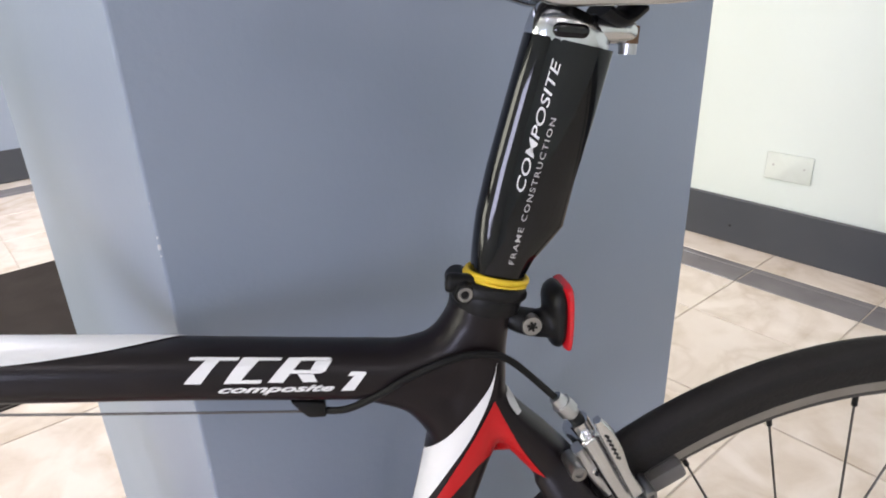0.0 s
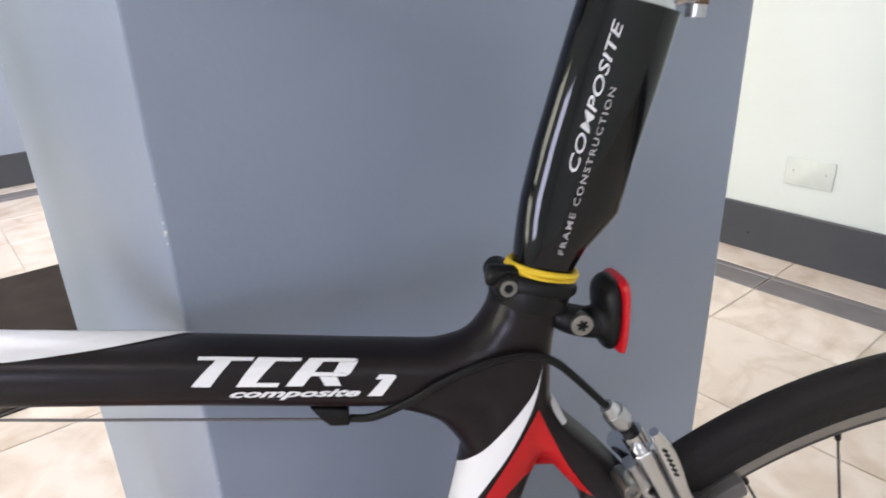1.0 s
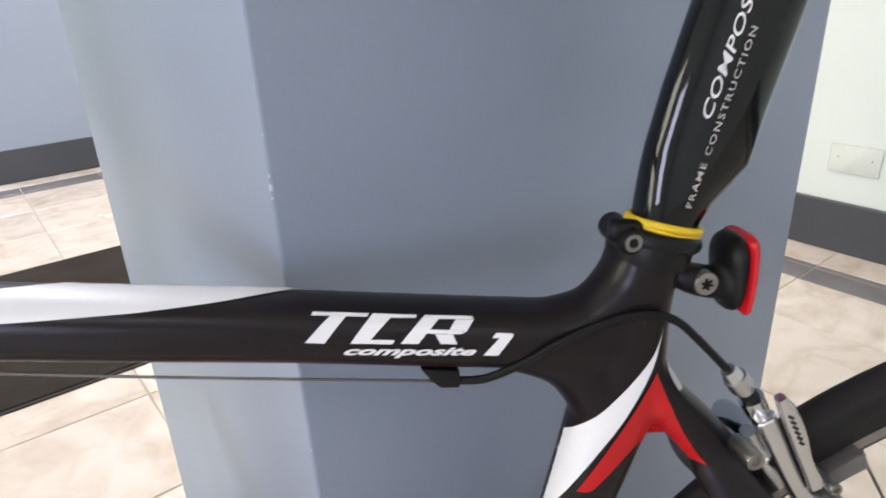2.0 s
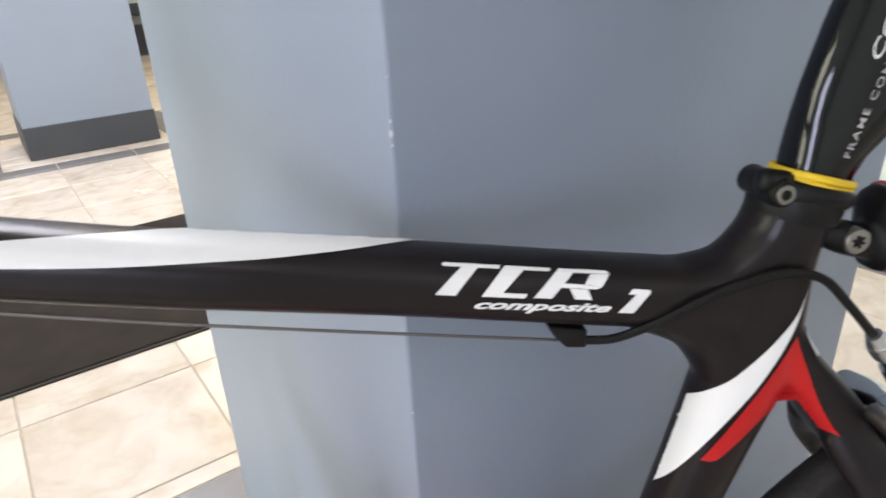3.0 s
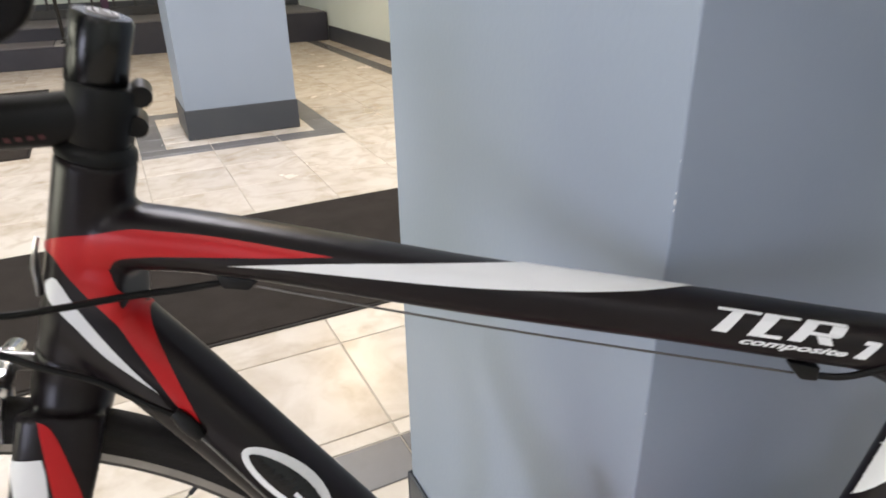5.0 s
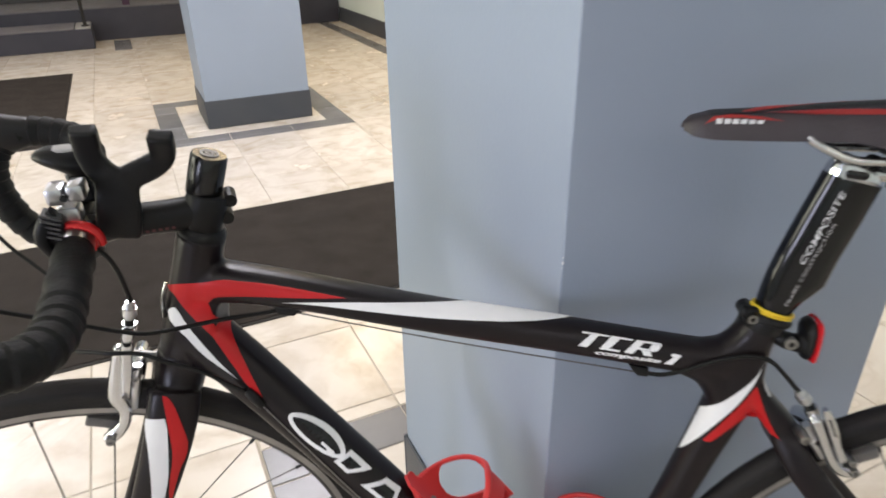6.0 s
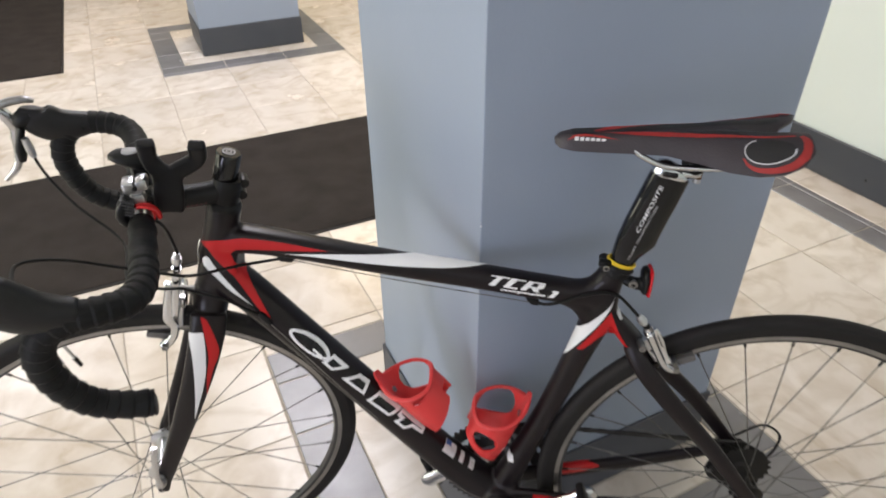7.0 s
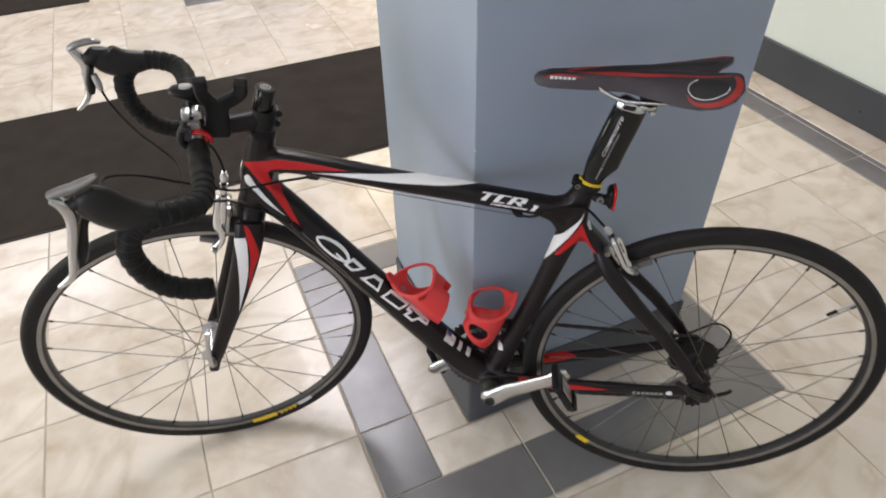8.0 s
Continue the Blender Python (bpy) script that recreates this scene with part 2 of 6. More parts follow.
# ---------------------------------------------------------------- the room
RIGHT, LEFT, BACK, FRONT, TOP = 1.974, -3.4, 8.33, -4.6, 2.75
C1 = (0.0, 0.589, 0.0, 0.456)
C2 = (0.0, 0.592, 3.384, 3.84)


def structure(name, bm, mat, label, smooth=False):
    return tagged(part(name, bm, mat, None, "", smooth=smooth), label, name.split("_")[0], kind="structure")


floor = structure("floor", boxed(LEFT - 0.1, RIGHT + 0.1, FRONT - 0.1, BACK + 0.1, -0.2, -0.0025), GROUT, "cream stone tile floor with brown grout joints")
structure("ceiling", boxed(LEFT - 0.1, RIGHT + 0.1, FRONT - 0.1, BACK + 0.1, TOP, TOP + 0.15), CEILING_PAINT, "plain white painted ceiling")
structure("wall_east", boxed(RIGHT, RIGHT + 0.15, FRONT, BACK, -0.1, TOP), WALL_PAINT, "pale green painted wall")
structure("wall_north", boxed(LEFT, RIGHT, BACK, BACK + 0.15, -0.1, TOP), WALL_PAINT, "pale green painted back wall")
WINDOWS = [(-2.35, -1.15, 0.55, 1.75, 50, (0.90, 0.96, 1.20)), (0.1, 2.1, 0.35, 2.15, 84, (0.97, 1.0, 0.80))]  # unseen west windows: the first read from cast shadows, the second added for light
wall_west = bmesh.new()
for q in ((FRONT, -2.35, -0.1, TOP), (-1.15, 0.1, -0.1, TOP), (2.1, BACK, -0.1, TOP)) + tuple(h for w in WINDOWS for h in ((w[0], w[1], -0.1, w[2]), (w[0], w[1], w[3], TOP))):
    box(wall_west, LEFT - 0.15, LEFT, *q)
structure("wall_west", wall_west, WALL_PAINT, "pale green painted wall with two window openings")
for k, (w0, w1, z0, z1, watts, colour) in enumerate(WINDOWS):
    window = tagged(new("window_%d" % (k + 1)), "unseen daylight window in a white painted frame", "window", kind="structure")
    mid = (w0 + w1) / 2
    for nm, q in (("frame_side", (w0 + 0.001, w0 + 0.05, z0 + 0.001, z1 - 0.001)), ("frame_side", (w1 - 0.05, w1 - 0.001, z0 + 0.001, z1 - 0.001)), ("mullion", (mid - 0.03, mid + 0.03, z0 + 0.051, z1 - 0.051)),
                  ("frame_rail", (w0 + 0.051, w1 - 0.051, z0 + 0.001, z0 + 0.05)), ("frame_rail", (w0 + 0.051, w1 - 0.051, z1 - 0.05, z1 - 0.001))):
        part(nm, boxed(LEFT - 0.10, LEFT - 0.04, *q, bevel=0.004), CEILING_PAINT, window, smooth=False)
    area_lamp("window_daylight", (LEFT - 0.02, mid, (z0 + z1) / 2), (0, mid, (z0 + z1) / 2), w1 - w0 - 0.1, z1 - z0 - 0.1, watts, colour)
structure("wall_south", boxed(LEFT, RIGHT, FRONT - 0.15, FRONT, -0.1, TOP), WALL_PAINT, "pale green painted wall")
baseboard_east = structure("baseboard_east", boxed(RIGHT - 0.014, RIGHT - 0.0005, FRONT, 7.145, 0.0, 0.159, bevel=0.003), BASE_PAINT, "charcoal painted baseboard")
structure("baseboard_north", boxed(LEFT, RIGHT - 0.016, BACK - 0.014, BACK - 0.0005, 0.31, 0.45, bevel=0.003), BASE_PAINT, "charcoal painted baseboard")


def column(name, c, label):
    x0, x1, y0, y1 = c
    bm = boxed(x0, x1, y0, y1, 0.001, TOP - 0.001)
    es = [e for e in bm.edges if abs(e.verts[0].co.z - e.verts[1].co.z) > 1]
    bmesh.ops.bevel(bm, geom=es, offset=0.0018, segments=2, affect="EDGES", profile=0.5)
    ob = structure(name, bm, COLUMN_PAINT, label)
    ob["category"] = "column"
    e = 0.006
    for nm, q in (("baseboard_front", (x0 - e, x1 + e, y0 - e, y0 - 0.0006)), ("baseboard_back", (x0 - e, x1 + e, y1 + 0.0006, y1 + e)),
                  ("baseboard_west", (x0 - e, x0 - 0.0006, y0 + 0.0005, y1 - 0.0005)), ("baseboard_east", (x1 + 0.0006, x1 + e, y0 + 0.0005, y1 - 0.0005))):
        part("baseboard", boxed(*q, 0.001, 0.159, bevel=0.002), BASE_PAINT, ob, "charcoal painted baseboard", smooth=False)
    return ob


column_near = column("column_near", C1, "square blue-grey painted column with charcoal baseboard")
column("column_far", C2, "square blue-grey painted column with charcoal baseboard")

# paint chips along the near column's corner
bm = bmesh.new()
for z, s in ((0.7635, 0.0020), (0.7695, 0.0010), (0.758, 0.0009), (0.79, 0.0007), (0.60, 0.0009), (0.42, 0.0009), (0.70, 0.0008)):
    ellipsoid(bm, (0.0007, 0.0007, z), (min(s * 0.5, 0.0011), min(s * 0.5, 0.0011), s), 8)
part("paint_chip", bm, STICKER, column_near, "bare white paint chips on the corner")


def mat_rug(name, x0, x1, y0, y1, label):
    root = tagged(new(name), label, "floor mat")
    root.location = ((x0 + x1) / 2, (y0 + y1) / 2, 0.0003)
    hx, hy = (x1 - x0) / 2, (y1 - y0) / 2
    part("carpet", boxed(-hx + 0.012, hx - 0.012, -hy + 0.012, hy - 0.012, 0.0, 0.0075, bevel=0.002), MAT_CARPET, root, smooth=False)
    bm = bmesh.new()
    for q in ((-hx, hx, -hy, -hy + 0.0115), (-hx, hx, hy - 0.0115, hy), (-hx, -hx + 0.0115, -hy + 0.012, hy - 0.012), (hx - 0.0115, hx, -hy + 0.012, hy - 0.012)):
        box(bm, *q, 0.0, 0.0045, bevel=0.0015)
    part("border", bm, MAT_EDGE, root, "black rubber border", smooth=False)
    return root


mat_rug("floor_mat", -3.0, 1.35, 1.240, 2.122, "long dark brown carpet runner mat on the tiles")
mat_rug("floor_mat", -3.0, -0.758, 3.452, 5.50, "dark brown carpet entrance mat on the tiles")

# ---------------------------------------------------------------- ceiling panels, unseen, added as the room's light
def added_ceiling_panel(x, y, watts, colour, hx, hy):
    root = tagged(new("added_ceiling_panel"), "unseen white light panel in the ceiling, added to light the room", "ceiling light", "ceiling lights")
    root.location = (x, y, TOP)
    bm = bmesh.new()
    for q in ((-hx, hx, -hy, -hy + 0.03), (-hx, hx, hy - 0.03, hy), (-hx, -hx + 0.03, -hy + 0.03, hy - 0.03), (hx - 0.03, hx, -hy + 0.03, hy - 0.03)):
        box(bm, *q, -0.025, -0.001, bevel=0.003)
    part("housing", bm, CEILING_PAINT, root, smooth=False)
    part("diffuser", boxed(-hx + 0.032, hx - 0.032, -hy + 0.032, hy - 0.032, -0.012, -0.001), GLOW, root, "lit white diffuser", smooth=False)
    area_lamp("panel_lamp", (x, y, TOP - 0.03), (x, y, 0), 2 * hx - 0.09, 2 * hy - 0.09, watts, colour)


for row in LIGHTS:
    added_ceiling_panel(*row)

# ---------------------------------------------------------------- the bicycle
# Local axes: x to the rear wheel, y away from the rider's left side, z up; the origin is under the rear wheel.
from mathutils.bvhtree import BVHTree

HEAD, LEANING = radians(-30.48), radians(3.44)
ux = Vector((math.cos(HEAD), math.sin(HEAD), 0))
n0 = Vector((-math.sin(HEAD), math.cos(HEAD), 0))
uz = Vector((0, 0, math.cos(LEANING))) + n0 * math.sin(LEANING)
uy = n0 * math.cos(LEANING) - Vector((0, 0, math.sin(LEANING)))
BIKE = Matrix((ux, uy, uz)).transposed().to_4x4()
SET = Vector((0.0, 0.005, 0.002))  # the frame stands a little off the wheels' plane
BIKE.translation = Vector((0.3366, -0.2964, 0.0005)) + BIKE.to_3x3() @ SET
bike = tagged(new("road_bicycle"), "black road bicycle with white and red graphics leaning on a column", "bicycle")
bike.matrix_basis = BIKE

RADIUS = 0.334
REAR_HUB = Vector((0, 0, RADIUS))
FRONT_HUB = Vector((-0.9787, 0, 0.3268))
SLOPE = radians(72.5)
AXIS = Vector((math.cos(SLOPE), 0, math.sin(SLOPE)))
PIVOT = FRONT_HUB + 0.043 * Vector((math.sin(SLOPE), 0, -math.cos(SLOPE)))
steer = lambda degrees: Matrix.Translation(PIVOT) @ Matrix.Rotation(radians(degrees), 4, AXIS) @ Matrix.Translation(-PIVOT)
STEER, STEER_BAR = steer(22.4), steer(27.3)
on_axis = lambda z: PIVOT + AXIS * ((z - PIVOT.z) / AXIS.z)
BB = Vector((-0.395, 0, 0.272))
P = lambda x, z, y=0.0: Vector((x, y, z))


def baked(bm, voxel, smooth_steps):
    """The pieces of a hollow moulding, grown together and smoothed."""
    bmesh.ops.recalc_face_normals(bm, faces=bm.faces)
    me = bpy.data.meshes.new("moulding")
    bm.to_mesh(me)
    bm.free()
    ob = new("moulding", me)
    r = ob.modifiers.new("grown", "REMESH")
    r.mode, r.voxel_size = "VOXEL", voxel
    s = ob.modifiers.new("eased", "SMOOTH")
    s.factor, s.iterations = 0.5, smooth_steps
    done = bpy.data.meshes.new_from_object(ob.evaluated_get(bpy.context.evaluated_depsgraph_get()))
    bpy.data.objects.remove(ob)
    out = bmesh.new()
    out.from_mesh(done)
    bpy.data.meshes.remove(done)
    return out


# -- frame
bm = bmesh.new()
sweep(bm, [P(-0.800, 0.752), P(-0.765, 0.752), P(-0.70, 0.745), P(-0.566, 0.723), P(-0.44, 0.706), P(-0.345, 0.692), P(-0.27, 0.682)],
      [0.022, 0.022, 0.020, 0.019, 0.019, 0.019, 0.018], [0.022, 0.0195, 0.0175, 0.0165, 0.0163, 0.0165, 0.017], seg=24, power=2.5)
sweep(bm, [P(-0.815, 0.705), P(-0.765, 0.655), P(-0.70, 0.583), P(-0.55, 0.412), P(-0.45, 0.305), P(-0.405, 0.276)],
      [0.024, 0.024, 0.0245, 0.026, 0.028, 0.028], [0.030, 0.028, 0.0262, 0.027, 0.029, 0.026], seg=24, power=2.5)
sweep(bm, [on_axis(0.655), on_axis(0.70), on_axis(0.76), on_axis(0.803)], [0.0235, 0.0225, 0.0225, 0.0225], [0.0245, 0.024, 0.023, 0.0225], seg=24)
sweep(bm, [P(-0.392, 0.276), P(-0.356, 0.38), P(-0.322, 0.48), P(-0.292, 0.58), P(-0.272, 0.65), P(-0.2655, 0.70), P(-0.2605, 0.727)],
      [0.024, 0.0185, 0.0175, 0.0185, 0.020, 0.0190, 0.0180], [0.025, 0.0185, 0.0175, 0.019, 0.022, 0.0190, 0.0185], seg=24, power=2.3)
sweep(bm, [P(-0.33, 0.683), P(-0.30, 0.672), P(-0.282, 0.645), P(-0.283, 0.615)], [0.017, 0.018, 0.018, 0.015], [0.012, 0.016, 0.016, 0.01], seg=16)
sweep(bm, [P(-0.325, 0.689), P(-0.300, 0.690), P(-0.286, 0.693), P(-0.275, 0.702), P(-0.266, 0.717)], [0.018, 0.0185, 0.0185, 0.0185, 0.017], [0.0140, 0.0160, 0.0165, 0.0165, 0.0155], seg=20)
sweep(bm, [P(-0.2650, 0.670), P(-0.2490, 0.6465), P(-0.2265, 0.6190), P(-0.205, 0.592)], [0.018, 0.0185, 0.020, 0.024], [0.0135, 0.0120, 0.0140, 0.014], seg=18, power=2.4)
sweep(bm, [P(-0.269, 0.670), P(-0.2590, 0.650), P(-0.2540, 0.639)], [0.017, 0.0170, 0.0160], [0.018, 0.0185, 0.0150], seg=18)
sweep(bm, [P(-0.812, 0.722), P(-0.792, 0.719), P(-0.776, 0.7165)], [0.0222, 0.0218, 0.0205], [0.034, 0.031, 0.020], seg=20, power=3)
for sgn in (-1, 1):
    sweep(bm, [P(-0.222, 0.608, 0.012 * sgn), P(-0.200, 0.576, 0.030 * sgn), P(-0.152, 0.521, 0.044 * sgn), P(-0.086, 0.448, 0.055 * sgn), P(-0.012, 0.352, 0.064 * sgn)],
          [0.009, 0.009, 0.0085, 0.008, 0.006], [0.013, 0.0150, 0.0145, 0.0130, 0.011], seg=14, power=2.4)
    low = 0.010 if sgn > 0 else 0.0  # the chain-side stay runs lower and closer in
    sweep(bm, [P(-0.39, 0.276, 0.022 * sgn), P(-0.33, 0.288 - low, 0.030 * sgn), P(-0.25, 0.300 - low, 0.043 * sgn - 0.6 * low), P(-0.12, 0.316 - 0.7 * low, 0.056 * sgn - 0.3 * low), P(-0.012, 0.332, 0.064 * sgn)],
          [0.010, 0.0085, 0.0085, 0.008, 0.006], [0.021, 0.0165, 0.0145, 0.0125, 0.012], seg=14, power=2.4)
    box(bm, -0.022, 0.012, 0.061 * sgn - 0.0035, 0.061 * sgn + 0.0035, 0.315, 0.358)
rod(bm, P(BB.x, BB.z, -0.035), P(BB.x, BB.z, 0.035), 0.0245, 24)
shell = baked(bm, 0.0026, 7)
FRAME_TREE = BVHTree.FromBMesh(shell)
part("frame", shell, CARBON, bike, "satin black carbon frame", angle=60)


def projected(bm2, tree, tilt, lift, cell=0.004):
    """Lays a flat figure on the left side of a moulding, from a direction tilted down by tilt degrees. The figure's x runs along
    the moulding, its z across that direction."""
    for axis in (0, 2):
        vals = [v.co[axis] for v in bm2.verts]
        k = math.floor(min(vals) / cell) + 1
        while k * cell < max(vals):
            co, no = Vector((0, 0, 0)), Vector((0, 0, 0))
            co[axis], no[axis] = k * cell, 1
            bmesh.ops.bisect_plane(bm2, geom=list(bm2.verts) + list(bm2.edges) + list(bm2.faces), plane_co=co, plane_no=no, dist=1e-6)
            k += 1
    c, s_ = math.cos(radians(tilt)), math.sin(radians(tilt))
    way, across = Vector((0, c, -s_)), Vector((0, s_, c))
    for v in bm2.verts:
        p = Vector((v.co.x, 0, 0)) + across * v.co.z
        p = p - way * (p.y / way.y)
        hit, normal, _, _ = tree.ray_cast(p - way * 0.3, way)
        if hit is None:
            q = min((tree.find_nearest(p + way * d) for d in (-0.06, -0.045, -0.03, -0.015, 0.0, 0.015)), key=lambda r: (r[0] - p - way * (r[0] - p).dot(way)).length)
            hit, normal = q[0], q[1]
        v.co = hit + normal * lift
    return bm2


def outline(points, n=6, smooth=True):
    """A flat figure in x and z from corner points; a corner given with a third number stays sharp."""
    out, k = [], len(points)
    for i in range(k):
        p1, p2 = points[i], points[(i + 1) % k]
        p0 = points[i - 1] if len(p1) == 2 else p1
        p3 = points[(i + 2) % k] if len(p2) == 2 else p2
        a, b, c, d = (Vector((q[0], q[1])) for q in (p0, p1, p2, p3))
        for s in range(n):
            t = s / n
            out.append(0.5 * ((2 * b) + (c - a) * t + (2 * a - 5 * b + 4 * c - d) * t * t + (3 * b - a - 3 * c + d) * t ** 3))
    bm2 = bmesh.new()
    bm2.faces.new([bm2.verts.new((v.x, 0, v.y)) for v in out])
    bm2.normal_update()
    bmesh.ops.triangulate(bm2, faces=bm2.faces)
    return bm2


def decal(name, points, mat, label, tilt, tree=FRAME_TREE, lift=0.0006, m=None, parent=None, cell=0.002):
    return part(name, projected(outline(points), tree, tilt, lift, cell), mat, parent or bike, label, m=m, angle=80)


S = 1  # marks a sharp corner
decal("white_flash", [(-0.7066, 0.5960, S), (-0.6528, 0.5977), (-0.5986, 0.5995), (-0.5577, 0.6026), (-0.5258, 0.6075, S), (-0.4997, 0.6058), (-0.4649, 0.6012), (-0.4288, 0.5950, S),
                      (-0.4599, 0.5888), (-0.4913, 0.5862), (-0.5161, 0.5859), (-0.5572, 0.5864), (-0.5984, 0.5888), (-0.6396, 0.5919), (-0.6726, 0.5944)], WHITE_PAINT, "white painted flash on the top tube", 35)
decal("red_flash", [(-0.8245, 0.6765, S), (-0.7981, 0.6792), (-0.7818, 0.6804), (-0.7615, 0.6835), (-0.7455, 0.6827), (-0.7217, 0.681), (-0.6977, 0.678), (-0.6657, 0.6728), (-0.6440, 0.6692, S), (-0.6815, 0.6684),
                    (-0.7057, 0.6684), (-0.7301, 0.6684), (-0.7545, 0.6680), (-0.7715, 0.6662), (-0.7800, 0.6605, S), (-0.8060, 0.6600, S), (-0.8110, 0.6680)], RED_PAINT, "red painted flash round the head tube", 25)
decal("red_flash", [(-0.8062, 0.6602, S), (-0.7800, 0.6607, S), (-0.7765, 0.6490), (-0.7715, 0.6377), (-0.7640, 0.6232), (-0.7515, 0.5978), (-0.7370, 0.5640, S), (-0.7506, 0.5756), (-0.7649, 0.5999), (-0.7834, 0.6296), (-0.7985, 0.6486)],
      RED_PAINT, "red painted flash down the tube", 25)
decal("white_stripe", [(-0.8225, 0.7130, S), (-0.8170, 0.7172), (-0.8107, 0.7164), (-0.8020, 0.6972), (-0.7843, 0.6701), (-0.7700, 0.6512), (-0.7600, 0.6400, S), (-0.7895, 0.6650), (-0.8072, 0.6882), (-0.8201, 0.7028)],
      WHITE_PAINT, "white stripe under the down tube", 10)
decal("white_blade", [(-0.2560, 0.6210, S), (-0.2611, 0.6000), (-0.2735, 0.5764), (-0.2874, 0.5572), (-0.2987, 0.5415), (-0.3086, 0.5275), (-0.3150, 0.5180, S), (-0.3140, 0.5290), (-0.3090, 0.5492), (-0.3040, 0.5665, S),
                      (-0.2946, 0.5730), (-0.2822, 0.5831), (-0.2684, 0.5975), (-0.2600, 0.6089)], WHITE_PAINT, "white painted blade on the seat tube", 25, cell=0.0009)
decal("red_blade", [(-0.2583, 0.5975, S), (-0.2683, 0.5805), (-0.2809, 0.5613), (-0.2975, 0.5367, S), (-0.2905, 0.5365), (-0.2814, 0.5449), (-0.2685, 0.5580), (-0.2580, 0.5615), (-0.2454, 0.5545), (-0.2265, 0.5424, S), (-0.2407, 0.5626), (-0.2508, 0.5815)],
      RED_PAINT, "red painted fork between seat tube and stays", 25)
decal("red_stay_flash", [(-0.340, 0.300, S), (-0.290, 0.3060), (-0.220, 0.3105), (-0.165, 0.3125, S), (-0.215, 0.3020), (-0.275, 0.2900), (-0.340, 0.2790, S)], RED_PAINT, "red flash on the chainstay", 0)
flash = sweep(bmesh.new(), [P(-0.325, 0.2835, 0.0285), P(-0.285, 0.2900, 0.0320), P(-0.235, 0.2970, 0.0385), P(-0.180, 0.3035, 0.0445)], [0.0088, 0.0086, 0.0080, 0.003], [0.0130, 0.0105, 0.0085, 0.003], seg=16, steps=5, power=2.4)
part("red_stay_flash", flash, RED_PAINT, bike, "red flash on the chainstay")
bm = bmesh.new()
for k in range(7):
    x, z = -0.125 + 0.008 * k, 0.314
    bm.faces.new([bm.verts.new((x + dx, 0, z + dz + (x + dx + 0.125) * 0.12)) for dx, dz in ((0, -0.003), (0.0055, -0.003), (0.0055, 0.003), (0, 0.003))])
part("stay_lettering", projected(bm, FRAME_TREE, 0, 0.0005), GREY_PRINT, bike, "small grey illegible lettering")
decal("stay_badge", [(-0.060 + 0.006 * math.cos(a), 0.324 + 0.006 * math.sin(a)) for a in (0, 1.05, 2.1, 3.14, 4.19, 5.24)], WHITE_PAINT, "small round white badge", 0)
badge = bmesh.new()
sweep(badge, [P(-0.8190, 0.7580, -0.0185), P(-0.8225, 0.7480, -0.0195), P(-0.8255, 0.7370, -0.0185), P(-0.8275, 0.7270, -0.0170), P(-0.8290, 0.7190, -0.0160)], [0.0012, 0.0022, 0.0034, 0.0030, 0.0026], 0.0013, seg=8, steps=5)
part("head_badge", badge, ALLOY, bike, "small silver head badge")


def lettering(name, text, at, along, height, mat, label, tree, m=None, shear=0.0, spacing=1.0, width=1.0, bold=0.0, lift=0.0008, parent=None, tilt=0.0, cell=0.0025):
    """Built-in font text from the point at, running along the direction (x, z), laid on a surface."""
    cu = bpy.data.curves.new(name, "FONT")
    cu.body, cu.size, cu.shear, cu.space_character, cu.offset = text, 1.0, shear, spacing, bold
    cu.resolution_u = 3
    ob = new(name, cu)
    me = bpy.data.meshes.new_from_object(ob.evaluated_get(bpy.context.evaluated_depsgraph_get()))
    bpy.data.objects.remove(ob)
    bm2 = bmesh.new()
    bm2.from_mesh(me)
    bpy.data.meshes.remove(me)
    d = Vector((along[0], 0, along[1])).normalized()
    up = Vector((-d.z, 0, d.x))
    k = height / 0.72
    for v in bm2.verts:
        x, y = v.co.x * k * width, v.co.y * k
        v.co = Vector((at[0], 0, at[1])) + d * x + up * y
    bmesh.ops.triangulate(bm2, faces=bm2.faces)
    return part(name, projected(bm2, tree, tilt, lift, cell), mat, parent or bike, label, m=m, smooth=False)


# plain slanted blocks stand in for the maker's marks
def blocks(name, at, along, pieces, mat, label, tilt, tree=FRAME_TREE, lift=0.0006):
    d = Vector((along[0], 0, along[1])).normalized()
    up = Vector((-d.z, 0, d.x))
    bm2 = bmesh.new()
    for piece in pieces:
        vs = [bm2.verts.new(Vector((at[0], 0, at[1])) + d * x + up * y) for x, y in piece]
        bm2.faces.new(vs)
    bm2.normal_update()
    bmesh.ops.triangulate(bm2, faces=bm2.faces)
    return part(name, projected(bm2, tree, tilt, lift), mat, bike, label, smooth=False)


